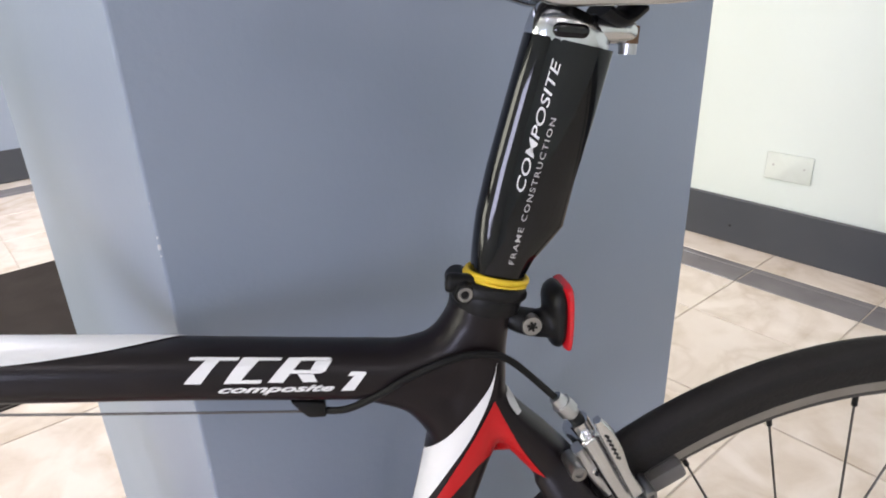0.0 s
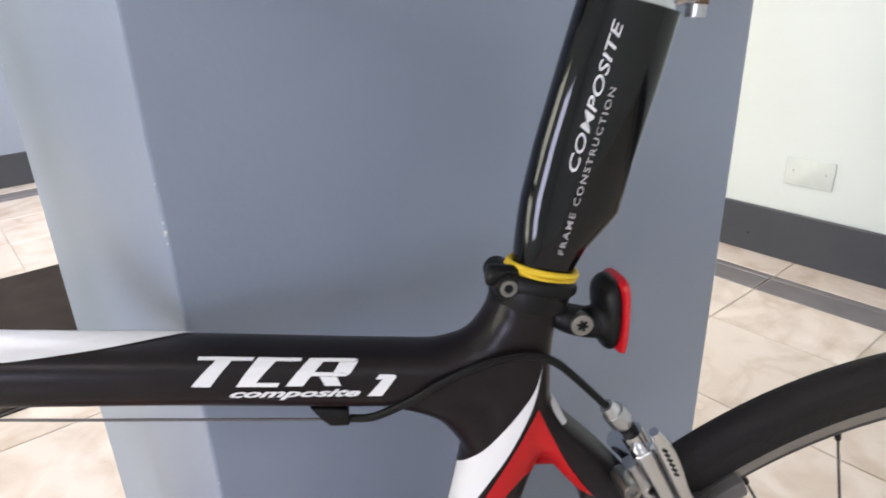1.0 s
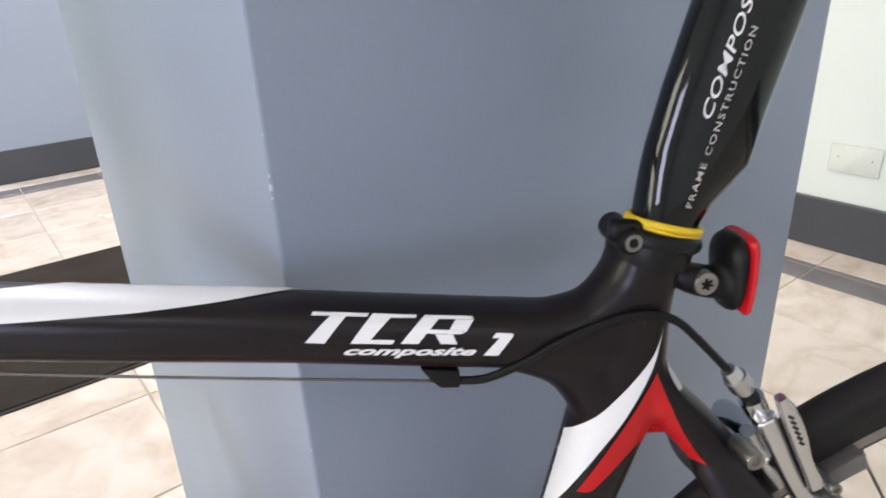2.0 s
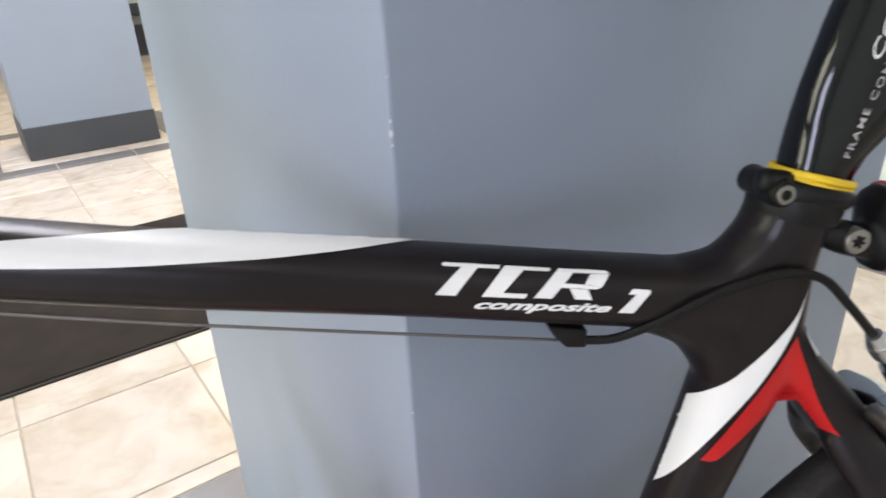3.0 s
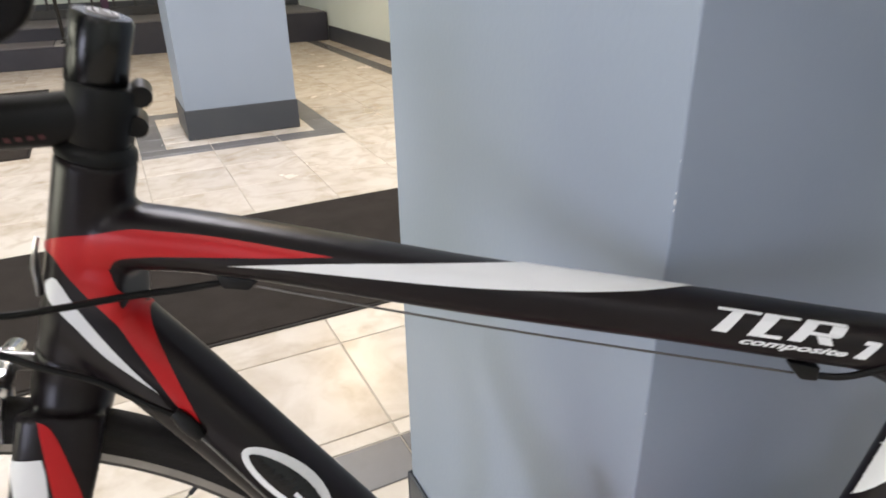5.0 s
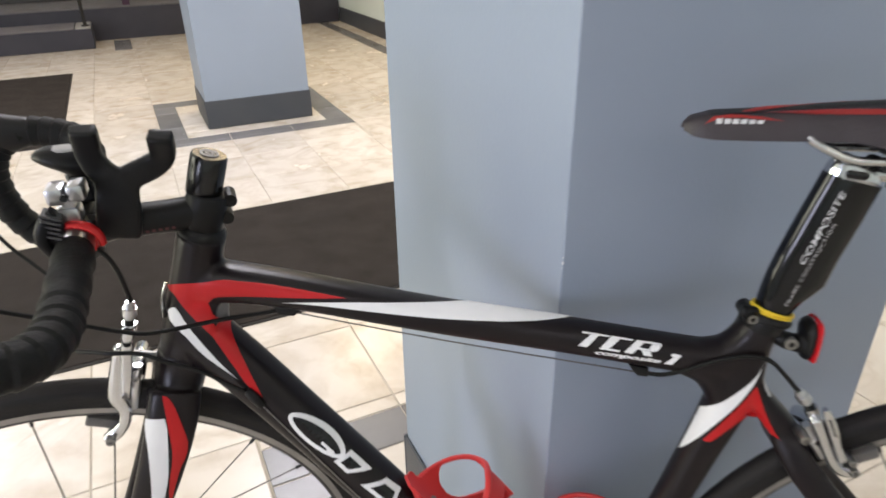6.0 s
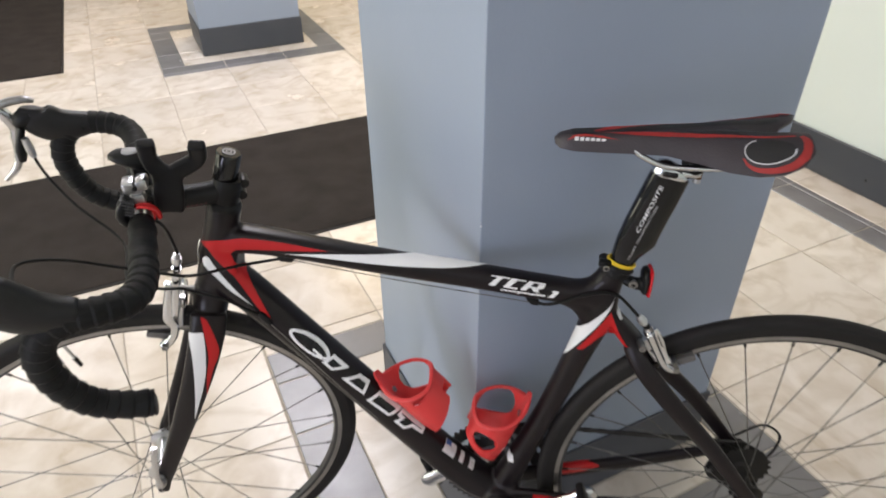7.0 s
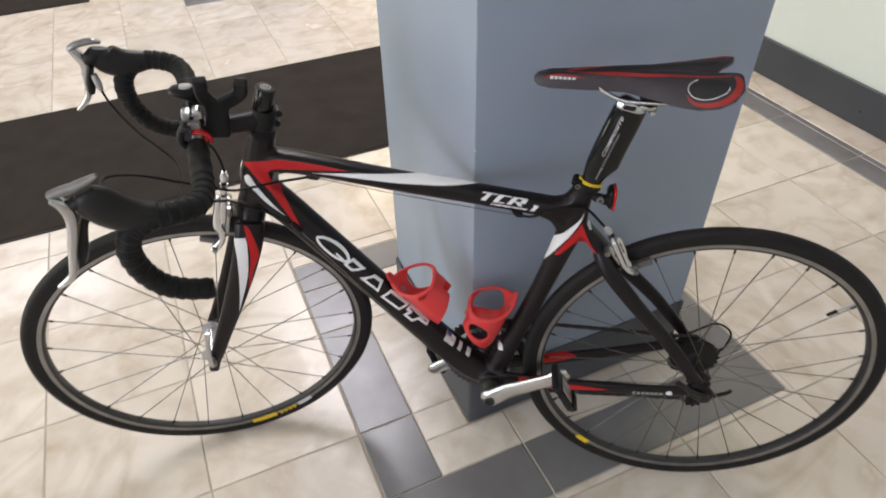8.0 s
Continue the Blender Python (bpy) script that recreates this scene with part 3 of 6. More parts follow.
TT, MARK_AT = (0.0742, -0.0077), (-0.4288, 0.5674)
LETTER_T = [(0.0047, 0.0131), (0.0300, 0.0127), (0.0293, 0.0110), (0.0198, 0.0111), (0.0104, -0.0006), (0.0017, -0.0004), (0.0126, 0.0112), (0.0042, 0.0114)]
LETTER_C = [(0.0319, 0.0127), (0.0523, 0.0123), (0.0516, 0.0107), (0.0401, 0.0108), (0.0312, 0.0011), (0.0419, 0.0010), (0.0410, -0.0008), (0.0219, -0.0006)]
LETTER_R = [[(0.0559, 0.0123), (0.0640, 0.0123), (0.0529, -0.0006), (0.0448, -0.0005)], [(0.0641, 0.0123), (0.0778, 0.0121), (0.0790, 0.0112), (0.0770, 0.0104), (0.0624, 0.0105)],
            [(0.0793, 0.0108), (0.0754, 0.0048), (0.0674, 0.0056), (0.0703, 0.0103), (0.0771, 0.0103)], [(0.0753, 0.0047), (0.0728, 0.0037), (0.0566, 0.0039), (0.0582, 0.0057), (0.0673, 0.0055)],
            [(0.0606, 0.0037), (0.0690, 0.0036), (0.0712, -0.0006), (0.0634, -0.0005)]]
blocks("model_mark", MARK_AT, TT, [LETTER_T, LETTER_C] + LETTER_R, WHITE_PAINT, "white slanted model mark", 35)
tt_dir = Vector(TT).normalized()
word_at = Vector(MARK_AT) + tt_dir * 0.0177 + Vector((-tt_dir.y, tt_dir.x)) * -0.0050
lettering("model_lettering", "composite", word_at, TT, 0.0034, WHITE_PAINT, "white printed word composite", FRAME_TREE, shear=0.45, spacing=1.0, width=3.05, bold=0.035, tilt=35)
blocks("model_number", MARK_AT, TT, [[(0.0896, 0.0044), (0.0974, 0.0043), (0.0980, 0.0033), (0.0911, -0.0053), (0.0838, -0.0053), (0.0912, 0.0022), (0.0877, 0.0022)]], WHITE_PAINT, "white printed figure 1", 35)


# big maker's mark on the down tube: plain white edged figures
def inset(poly, e):
    """A polygon drawn in by e along its own edges."""
    pts = [Vector(p) for p in poly]
    if sum(a.x * b.y - b.x * a.y for a, b in zip(pts, pts[1:] + pts[:1])) < 0:
        pts.reverse()
    out = []
    for k, p in enumerate(pts):
        a, b = (p - pts[k - 1]).normalized(), (pts[(k + 1) % len(pts)] - p).normalized()
        na, nb = Vector((-a.y, a.x)), Vector((-b.y, b.x))
        out.append(tuple(p + (na + nb) * (e / max(0.35, 1 + na.dot(nb)))))
    return out


DT = (0.178, -0.1759)
OVAL = [(0.0245 + 0.0365 * math.cos(a) + 0.1 * 0.0128 * math.sin(a), 0.0220 + 0.0128 * math.sin(a)) for a in [k * math.pi / 14 for k in range(28)]]
FIGURES = [OVAL, [(0.0570, 0.0115), (0.0765, 0.0100), (0.0935, 0.0290), (0.0620, 0.0308)], [(0.0965, 0.0095), (0.1420, 0.0100), (0.1335, 0.0300), (0.1130, 0.0300)],
           [(0.1505, 0.0055), (0.1960, 0.0070), (0.2035, 0.0270), (0.1560, 0.0275)], [(0.2050, 0.0272), (0.2570, 0.0242), (0.2590, 0.0165), (0.2370, 0.0150), (0.2300, 0.0050), (0.2080, 0.0050), (0.2120, 0.0160), (0.2045, 0.0165)]]
for figure in FIGURES:
    blocks("maker_mark", (-0.7190, 0.5625), DT, [figure], WHITE_PAINT, "large white edge of the maker's mark", 15)
    blocks("maker_mark_fill", (-0.7190, 0.5625), DT, [inset(figure, 0.0047)], GLOSS_BLACK, "black filling of the maker's mark", 15, lift=0.0011)
blocks("maker_mark_bar", (-0.7190, 0.5625), DT, [[(0.0330, 0.0215), (0.0500, 0.0205), (0.0530, 0.0165), (0.0440, 0.0150), (0.0415, 0.0180), (0.0330, 0.0185)]], WHITE_PAINT, "short white bar within the oval", 15, lift=0.0015)

# -- stickers at the bottom of the down tube
def sticker(x, z, a, b, mat, label, lift=0.0006):
    """A small rectangle along the down tube: a along it, b across."""
    d, u = Vector((0.711, -0.703)), Vector((0.703, 0.711))
    c = Vector((x, z))
    decal("sticker", [(*(c + d * (a * i) + u * (b * j)), S) for i, j in ((-1, -1), (1, -1), (1, 1), (-1, 1))], mat, label, 0, lift=lift)


BLUE_PRINT = material("blue_print", (0.05, 0.12, 0.40), 0.4, scale=60)
sticker(-0.4755, 0.3755, 0.0125, 0.0105, STICKER, "white sticker with a blue print")
sticker(-0.4785, 0.3805, 0.0055, 0.0050, BLUE_PRINT, "blue print", 0.0012)
sticker(-0.4565, 0.3555, 0.0045, 0.0085, STICKER, "narrow white sticker")
sticker(-0.4395, 0.3400, 0.0055, 0.0085, STICKER, "narrow white sticker")

decal("stay_label", [(-0.2500, 0.6668, S), (-0.2455, 0.6664, S), (-0.2415, 0.6550), (-0.2398, 0.6520, S), (-0.2440, 0.6530, S), (-0.2485, 0.6610)], STICKER, "small white label behind the seat tube", 0)

# -- seat clamp, collar, band
DROP = Matrix.Translation((0.0012, 0, -0.0018))  # how deep the post sits in the frame
part("seat_collar", swept([P(-0.2605, 0.724), P(-0.2590, 0.731), P(-0.2570, 0.739)], [0.0195, 0.0205, 0.0190], [0.0205, 0.0212, 0.0198], seg=28, steps=3), PLASTIC, bike, "black seat clamp collar", m=DROP)
clamp = bmesh.new()
sweep(clamp, [P(-0.2650, 0.7410, -0.006), P(-0.2740, 0.7425, -0.008), P(-0.2820, 0.7440, -0.009), P(-0.2838, 0.7443, -0.009)], [0.0050, 0.0056, 0.0056, 0.0040], seg=16, steps=3)
sweep(clamp, [P(-0.2740, 0.7390, 0.0120), P(-0.2745, 0.7390, -0.0120), P(-0.2745, 0.7390, -0.0165)], [0.0070, 0.0068, 0.0056], seg=18, steps=2, ref=(1, 0, 0))
sweep(clamp, [P(-0.2760, 0.7400, -0.008), P(-0.2640, 0.7375, -0.0160), P(-0.2480, 0.7345, -0.0170), P(-0.2400, 0.7320, -0.0100)], [0.004, 0.0035, 0.003, 0.003], [0.0060, 0.0050, 0.0042, 0.004], seg=12, steps=4)
clamp_ob = part("seat_clamp", clamp, PLASTIC, bike, "black seat clamp with a bolt", m=DROP)
b = bmesh.new()
revolve(b, [(0.0, -0.0156), (0.0022, -0.0156), (0.0024, -0.0174), (0.0042, -0.0174), (0.0046, -0.0166), (0.0046, -0.012)], 18, closed=False, m=Matrix.Translation((-0.2745, 0, 0.7390)))
part("bolt", b, STEEL, clamp_ob, "round alloy bolt head")
band = bmesh.new()
for k, (dz, tilt_) in enumerate(((0.0, 0.0), (0.0026, 0.0006), (0.0050, -0.0005))):
    loop = [P(-0.2545 + 0.0172 * math.cos(a) + 0.0011 * k, 0.7375 + dz - 0.25 * 0.0172 * math.cos(a) + tilt_ * math.sin(2 * a + k), 0.0158 * math.sin(a)) for a in [2 * math.pi * q / 40 for q in range(41)]]
    sweep(band, loop, 0.0018, 0.0018, seg=8, steps=1, ref=(0, 0, 1), cap=False)
part("rubber_band", band, YELLOW, bike, "yellow rubber band wound round the seatpost", m=DROP)

# -- aero seatpost
post = bmesh.new()
levels = [(0.728, -0.2680, -0.2410, 0.0135), (0.748, -0.2665, -0.2365, 0.0135), (0.757, -0.2655, -0.2310, 0.0133), (0.765, -0.2645, -0.2230, 0.0130),
          (0.775, -0.2628, -0.2140, 0.0128), (0.800, -0.2563, -0.2080, 0.0128), (0.835, -0.2455, -0.1975, 0.0128), (0.868, -0.2350, -0.1885, 0.0128)]
rings = []
for z, xa, xb, ry in levels:
    ring = []
    chord = xb - xa
    for k in range(48):
        a = 2 * math.pi * k / 48
        c, s = math.cos(a), math.sin(a)
        # rounded nose, flat sides, blunt tail
        fx = (1 - c) / 2
        thick = ry * (1 - max(0, fx - 0.62) ** 2 * 1.6)
        ring.append(post.verts.new((xa + chord * fx, math.copysign(abs(s) ** (0.42 + 0.5 * max(0.0, 0.45 - fx)), s) * thick, z + 0.10 * (fx - 0.5) * -0.12)))
    rings.append(ring)
for r0, r1 in zip(rings, rings[1:]):
    for k in range(48):
        post.faces.new((r0[k], r0[(k + 1) % 48], r1[(k + 1) % 48], r1[k]))
post.faces.new(rings[0])
post.faces.new(rings[-1])
bmesh.ops.triangulate(post, faces=post.faces)
bmesh.ops.recalc_face_normals(post, faces=post.faces)
POST_TREE = BVHTree.FromBMesh(post)
seatpost = part("seatpost", post, GLOSS_BLACK, bike, "glossy black aero seatpost", m=DROP, angle=35)
PD = Vector((0.0222, 0.0730)).normalized()
lettering("post_lettering", "COMPOSITE", (-0.2405, 0.7915), (PD.x, PD.y), 0.0051, STICKER, "white printed word COMPOSITE", POST_TREE, shear=0.25, width=1.80, bold=0.006, parent=seatpost, cell=0.0015, lift=0.0005)
lettering("post_small_lettering", "FRAME CONSTRUCTION", (-0.2462, 0.7520), (PD.x, PD.y), 0.0031, GREY_PRINT, "small grey printed words FRAME CONSTRUCTION", POST_TREE, spacing=1.25, width=1.45, bold=0.012, parent=seatpost, cell=0.0015, lift=0.0005)

# -- seatpost head and saddle clamp
head = bmesh.new()
sweep(head, [P(-0.2135, 0.8660), P(-0.2115, 0.8730), P(-0.2085, 0.8790), P(-0.2065, 0.8830)], [0.0126, 0.0126, 0.0108, 0.006], [0.0226, 0.0226, 0.0205, 0.0150], seg=28, steps=4, power=2.6)
sweep(head, [P(-0.207, 0.8730), P(-0.193, 0.8730), P(-0.181, 0.8715), P(-0.176, 0.8710)], [0.010, 0.0095, 0.0075, 0.005], [0.0085, 0.0080, 0.0065, 0.005], seg=18, steps=4)
head_ob = part("seatpost_head", head, POLISHED, bike, "polished alloy seatpost head", m=DROP)
slot = bmesh.new()
sweep(slot, [P(-0.2240, 0.8752, -0.0112), P(-0.2215, 0.8748, -0.0118), P(-0.2145, 0.8738, -0.0122), P(-0.2075, 0.8728, -0.0118), P(-0.2050, 0.8724, -0.0112)], [0.0006, 0.0014, 0.0014, 0.0014, 0.0006], [0.0015, 0.0036, 0.0036, 0.0036, 0.0015], seg=14, steps=3)
part("slot", slot, GLOSS_BLACK, head_ob, "dark oval slot in the head")
cradle = bmesh.new()
sweep(cradle, [P(-0.196, 0.883, 0), P(-0.186, 0.8775, 0), P(-0.176, 0.8835, 0)], 0.016, 0.0045, seg=14, steps=5)
box(cradle, -0.206, -0.170, -0.024, 0.024, 0.8935, 0.906, bevel=0.003, seg=2)
part("rail_cradle", cradle, PLASTIC, head_ob, "black rail cradle")
bolt = bmesh.new()
rod(bolt, P(-0.1775, 0.884), P(-0.1790, 0.8620), 0.0028)
rod(bolt, P(-0.1788, 0.8655), P(-0.1792, 0.8600), 0.0048, 14)
part("clamp_bolt", bolt, ALLOY, head_ob, "alloy clamp bolt")
nut = bmesh.new()
rod(nut, P(-0.1781, 0.8745), P(-0.1788, 0.8655), 0.0056, 6)
part("clamp_nut", nut, material("rusty_brown_nut", (0.16, 0.10, 0.06), 0.5, 0.7, second=(0.10, 0.05, 0.03), scale=200), head_ob, "rusty brown nut")

# -- saddle
SL = [(-0.354, 0.0045, 0.9120, 0.9065), (-0.348, 0.0130, 0.9172, 0.9040), (-0.332, 0.0180, 0.9208, 0.9030), (-0.30, 0.0200, 0.9240, 0.9030), (-0.26, 0.0220, 0.9262, 0.9035),
      (-0.225, 0.0260, 0.9280, 0.9040), (-0.19, 0.0360, 0.9293, 0.9000), (-0.16, 0.0490, 0.9308, 0.8975), (-0.13, 0.0600, 0.9325, 0.8990), (-0.105, 0.0645, 0.9345, 0.9050), (-0.085, 0.0610, 0.9370, 0.9140), (-0.073, 0.0500, 0.9380, 0.9240)]
sad = bmesh.new()
rows = []
for x, hw, zt, ze in SL:
    row = []
    for k in range(25):
        q = -1 + k / 12
        y = hw * math.copysign(min(1.0, abs(q) ** 0.9), q)
        drop = (zt - ze) * abs(q) ** (3.2 if x < -0.2 else 2.6)
        groove = 0.004 * math.exp(-(y / 0.008) ** 2) if x > -0.31 else 0
        tail = min(1.0, max(0.0, (x + 0.145) / 0.055))
        groove += 0.009 * tail * math.exp(-(y / 0.018) ** 2) - 0.07 * y
        row.append(sad.verts.new((x - 0.026 * max(0.0, (x + 0.13) / 0.057) * math.exp(-(y / 0.014) ** 2), y, zt - drop - groove)))
    rows.append(row)
for r0, r1 in zip(rows, rows[1:]):
    for k in range(24):
        sad.faces.new((r0[k], r1[k], r1[k + 1], r0[k + 1]))
bmesh.ops.subdivide_edges(sad, edges=list(sad.edges), cuts=1, use_grid_fill=True, smooth=0.6)
bmesh.ops.recalc_face_normals(sad, faces=sad.faces)
SADDLE_TREE = BVHTree.FromBMesh(sad)
bmesh.ops.solidify(sad, geom=list(sad.faces), thickness=0.006)
saddle = part("saddle", sad, SADDLE_GREY, bike, "dark grey racing saddle with red piping", angle=70)


def on_saddle(bm2, lift=0.0007, cell=0.006):
    for axis in (0, 1):
        vals = [v.co[axis] for v in bm2.verts]
        k = math.floor(min(vals) / cell) + 1
        while k * cell < max(vals):
            co, no = Vector((0, 0, 0)), Vector((0, 0, 0))
            co[axis], no[axis] = k * cell, 1
            bmesh.ops.bisect_plane(bm2, geom=list(bm2.verts) + list(bm2.edges) + list(bm2.faces), plane_co=co, plane_no=no, dist=1e-6)
            k += 1
    gone = []
    for v in bm2.verts:
        hit, no, _, _ = SADDLE_TREE.ray_cast(Vector((v.co.x, v.co.y, 1.2)), Vector((0, 0, -1)))
        if hit is None:
            gone.append(v)
            continue
        v.co = hit + (no if no.z > 0 else -no) * lift
    bmesh.ops.delete(bm2, geom=gone, context="VERTS")
    return bm2


def strip(line, w):
    bm2 = bmesh.new()
    pts = catmull([(x, y, 0) for x, y in line], 6)
    prev = None
    for i, p in enumerate(pts):
        t = (pts[min(i + 1, len(pts) - 1)] - pts[max(i - 1, 0)]).normalized()
        f = i / (len(pts) - 1) * (len(w) - 1) if isinstance(w, (list, tuple)) else 0
        k = min(int(f), len(w) - 2) if isinstance(w, (list, tuple)) else 0
        wide = w[k] + (w[k + 1] - w[k]) * (f - k) if isinstance(w, (list, tuple)) else w
        o = Vector((-t.y, t.x, 0)) * wide / 2
        cur = (bm2.verts.new(p + o), bm2.verts.new(p - o))
        if prev:
            bm2.faces.new((prev[0], prev[1], cur[1], cur[0]))
        prev = cur
    return bm2


for sgn in (-1, 1):
    part("red_piping", on_saddle(strip([(-0.308, sgn * 0.001), (-0.284, sgn * 0.007), (-0.236, sgn * 0.0125), (-0.19, sgn * 0.017), (-0.15, sgn * 0.022), (-0.12, sgn * 0.026), (-0.09, sgn * 0.0275)], [0.002, 0.0055, 0.0055, 0.0045, 0.0034, 0.0030, 0.0030]), cell=0.003), SADDLE_RED, saddle, "red piping")
    part("black_panel", on_saddle(strip([(-0.335, sgn * 0.003), (-0.28, sgn * 0.004), (-0.2, sgn * 0.0085), (-0.12, sgn * 0.014), (-0.095, sgn * 0.018)], 0.0080), 0.0005, cell=0.003), SADDLE_BLACK, saddle, "black middle panel")
    part("red_tail_edge", on_saddle(strip([(-0.1465, sgn * 0.0440), (-0.1415, sgn * 0.0500), (-0.130, sgn * 0.0560), (-0.112, sgn * 0.0598), (-0.097, sgn * 0.0590), (-0.084, sgn * 0.0515), (-0.080, sgn * 0.0390), (-0.084, sgn * 0.0285)], [0.0012, 0.0020, 0.0028, 0.0040, 0.0062, 0.0088, 0.0092, 0.0050]), cell=0.002), SADDLE_RED, saddle, "red tail edge")
    if sgn > 0:
        part("red_lobe_line", on_saddle(strip([(-0.135, sgn * 0.0330), (-0.112, sgn * 0.0370), (-0.092, sgn * 0.0360), (-0.078, sgn * 0.0290)], [0.0010, 0.0040, 0.0100, 0.0060]), 0.0010, cell=0.002), SADDLE_RED, saddle, "red line over the tail lobe")
    ring_pts = [(-0.119 + 0.026 * math.cos(a), sgn * (0.0420 + 0.0120 * math.sin(a) + 0.003 * math.cos(a))) for a in [k * math.pi / 12 for k in range(25)]]
    part("white_line", on_saddle(strip(ring_pts[0:17], [0.0014, 0.0010, 0.0006, 0.0010, 0.0015]), 0.0009, cell=0.002), STICKER, saddle, "thin white oval line")
    patch = bmesh.new()
    patch.faces.new([patch.verts.new((x, y, 0)) for x, y in ring_pts[:-1]])
    part("black_patch", on_saddle(patch, 0.0006, cell=0.003), SADDLE_BLACK, saddle, "black oval patch")
bm = bmesh.new()
for k in range(6):
    x = -0.332 + 0.0062 * k
    bm.faces.new([bm.verts.new((x + dx, 0, 0.8560 + dz)) for dx, dz in ((0, -0.0022), (0.0046, -0.0022), (0.0052, 0.0022 - 0.0003 * k), (0.0006, 0.0022 - 0.0003 * k))])
nose = bmesh.new()
nose.faces.new([nose.verts.new((x, 0, z)) for x, z in ((-0.340, 0.8540), (-0.3335, 0.8600), (-0.320, 0.8618), (-0.300, 0.8600), (-0.280, 0.8560), (-0.296, 0.8572), (-0.312, 0.8588), (-0.328, 0.8585))])
part("red_nose_line", projected(nose, SADDLE_TREE, 20, 0.0005, 0.002), SADDLE_RED, saddle, "red line over the nose")
part("saddle_mark", projected(bm, SADDLE_TREE, 20, 0.0006, 0.002), STICKER, saddle, "pale illegible maker's mark")
rails = bmesh.new()
for sgn in (-1, 1):
    sweep(rails, [P(-0.315, 0.915, sgn * 0.006), P(-0.275, 0.9115, sgn * 0.013), P(-0.254, 0.8995, sgn * 0.020), P(-0.2285, 0.8885, sgn * 0.022), P(-0.205, 0.8865, sgn * 0.022), P(-0.15, 0.8875, sgn * 0.022), P(-0.12, 0.903, sgn * 0.026), P(-0.10, 0.920, sgn * 0.030)], 0.0036, seg=10, steps=6)
part("saddle_rail", rails, POLISHED, saddle, "polished alloy saddle rails")

# -- rear light
light = bmesh.new()
sweep(light, [P(-0.250, 0.7165, -0.002), P(-0.238, 0.7120, -0.006), P(-0.226, 0.7085, -0.006), P(-0.215, 0.7070, -0.005)], [0.007, 0.0095, 0.0090, 0.009], [0.006, 0.0080, 0.0085, 0.0090], seg=16, steps=4)
sweep(light, [P(-0.2168, 0.6935, -0.004), P(-0.2172, 0.7005, -0.004), P(-0.2172, 0.7115, -0.004), P(-0.2175, 0.7245, -0.004), P(-0.2160, 0.7310, -0.004), P(-0.2150, 0.7328, -0.004)], [0.008, 0.0140, 0.0155, 0.0150, 0.0110, 0.006], [0.0035, 0.0050, 0.0060, 0.0070, 0.0045, 0.002], seg=20, steps=4)
rear_light = part("rear_light", baked(light, 0.0018, 4), PLASTIC, bike, "black rear light with a red lens", angle=60)
lens = bmesh.new()
sweep(lens, [P(-0.2128, 0.6930, -0.004), P(-0.2122, 0.6955, -0.004), P(-0.2118, 0.7115, -0.004), P(-0.2122, 0.7290, -0.004), P(-0.2130, 0.7325, -0.004)], [0.0100, 0.0140, 0.0158, 0.0150, 0.0110], [0.0022, 0.0024, 0.0025, 0.0028, 0.0028], seg=20, steps=4, power=3.2)
part("lens", lens, RED_LENS, rear_light, "red lens")
b = bmesh.new()
revolve(b, [(0.0, -0.0146), (0.0016, -0.0146), (0.0020, -0.0158), (0.0056, -0.0158), (0.0062, -0.0150), (0.0062, -0.009)], 22, closed=False, m=Matrix.Translation((-0.2345, 0, 0.7120)))
part("bolt", b, RIM_ALLOY, rear_light, "round grey bolt head")
b = bmesh.new()
for k in range(3):
    q = bmesh.new()
    box(q, -0.0030, 0.0030, -0.0164, -0.0150, -0.0006, 0.0006)
    q.transform(Matrix.Translation((-0.2345, 0, 0.7120)) @ Matrix.Rotation(k * math.pi / 3 + 0.3, 4, "Y"))
    tmp = bpy.data.meshes.new("slot")
    q.to_mesh(tmp)
    q.free()
    b.from_mesh(tmp)
    bpy.data.meshes.remove(tmp)
part("bolt_recess", b, PLASTIC, rear_light, "dark star recess", smooth=False)


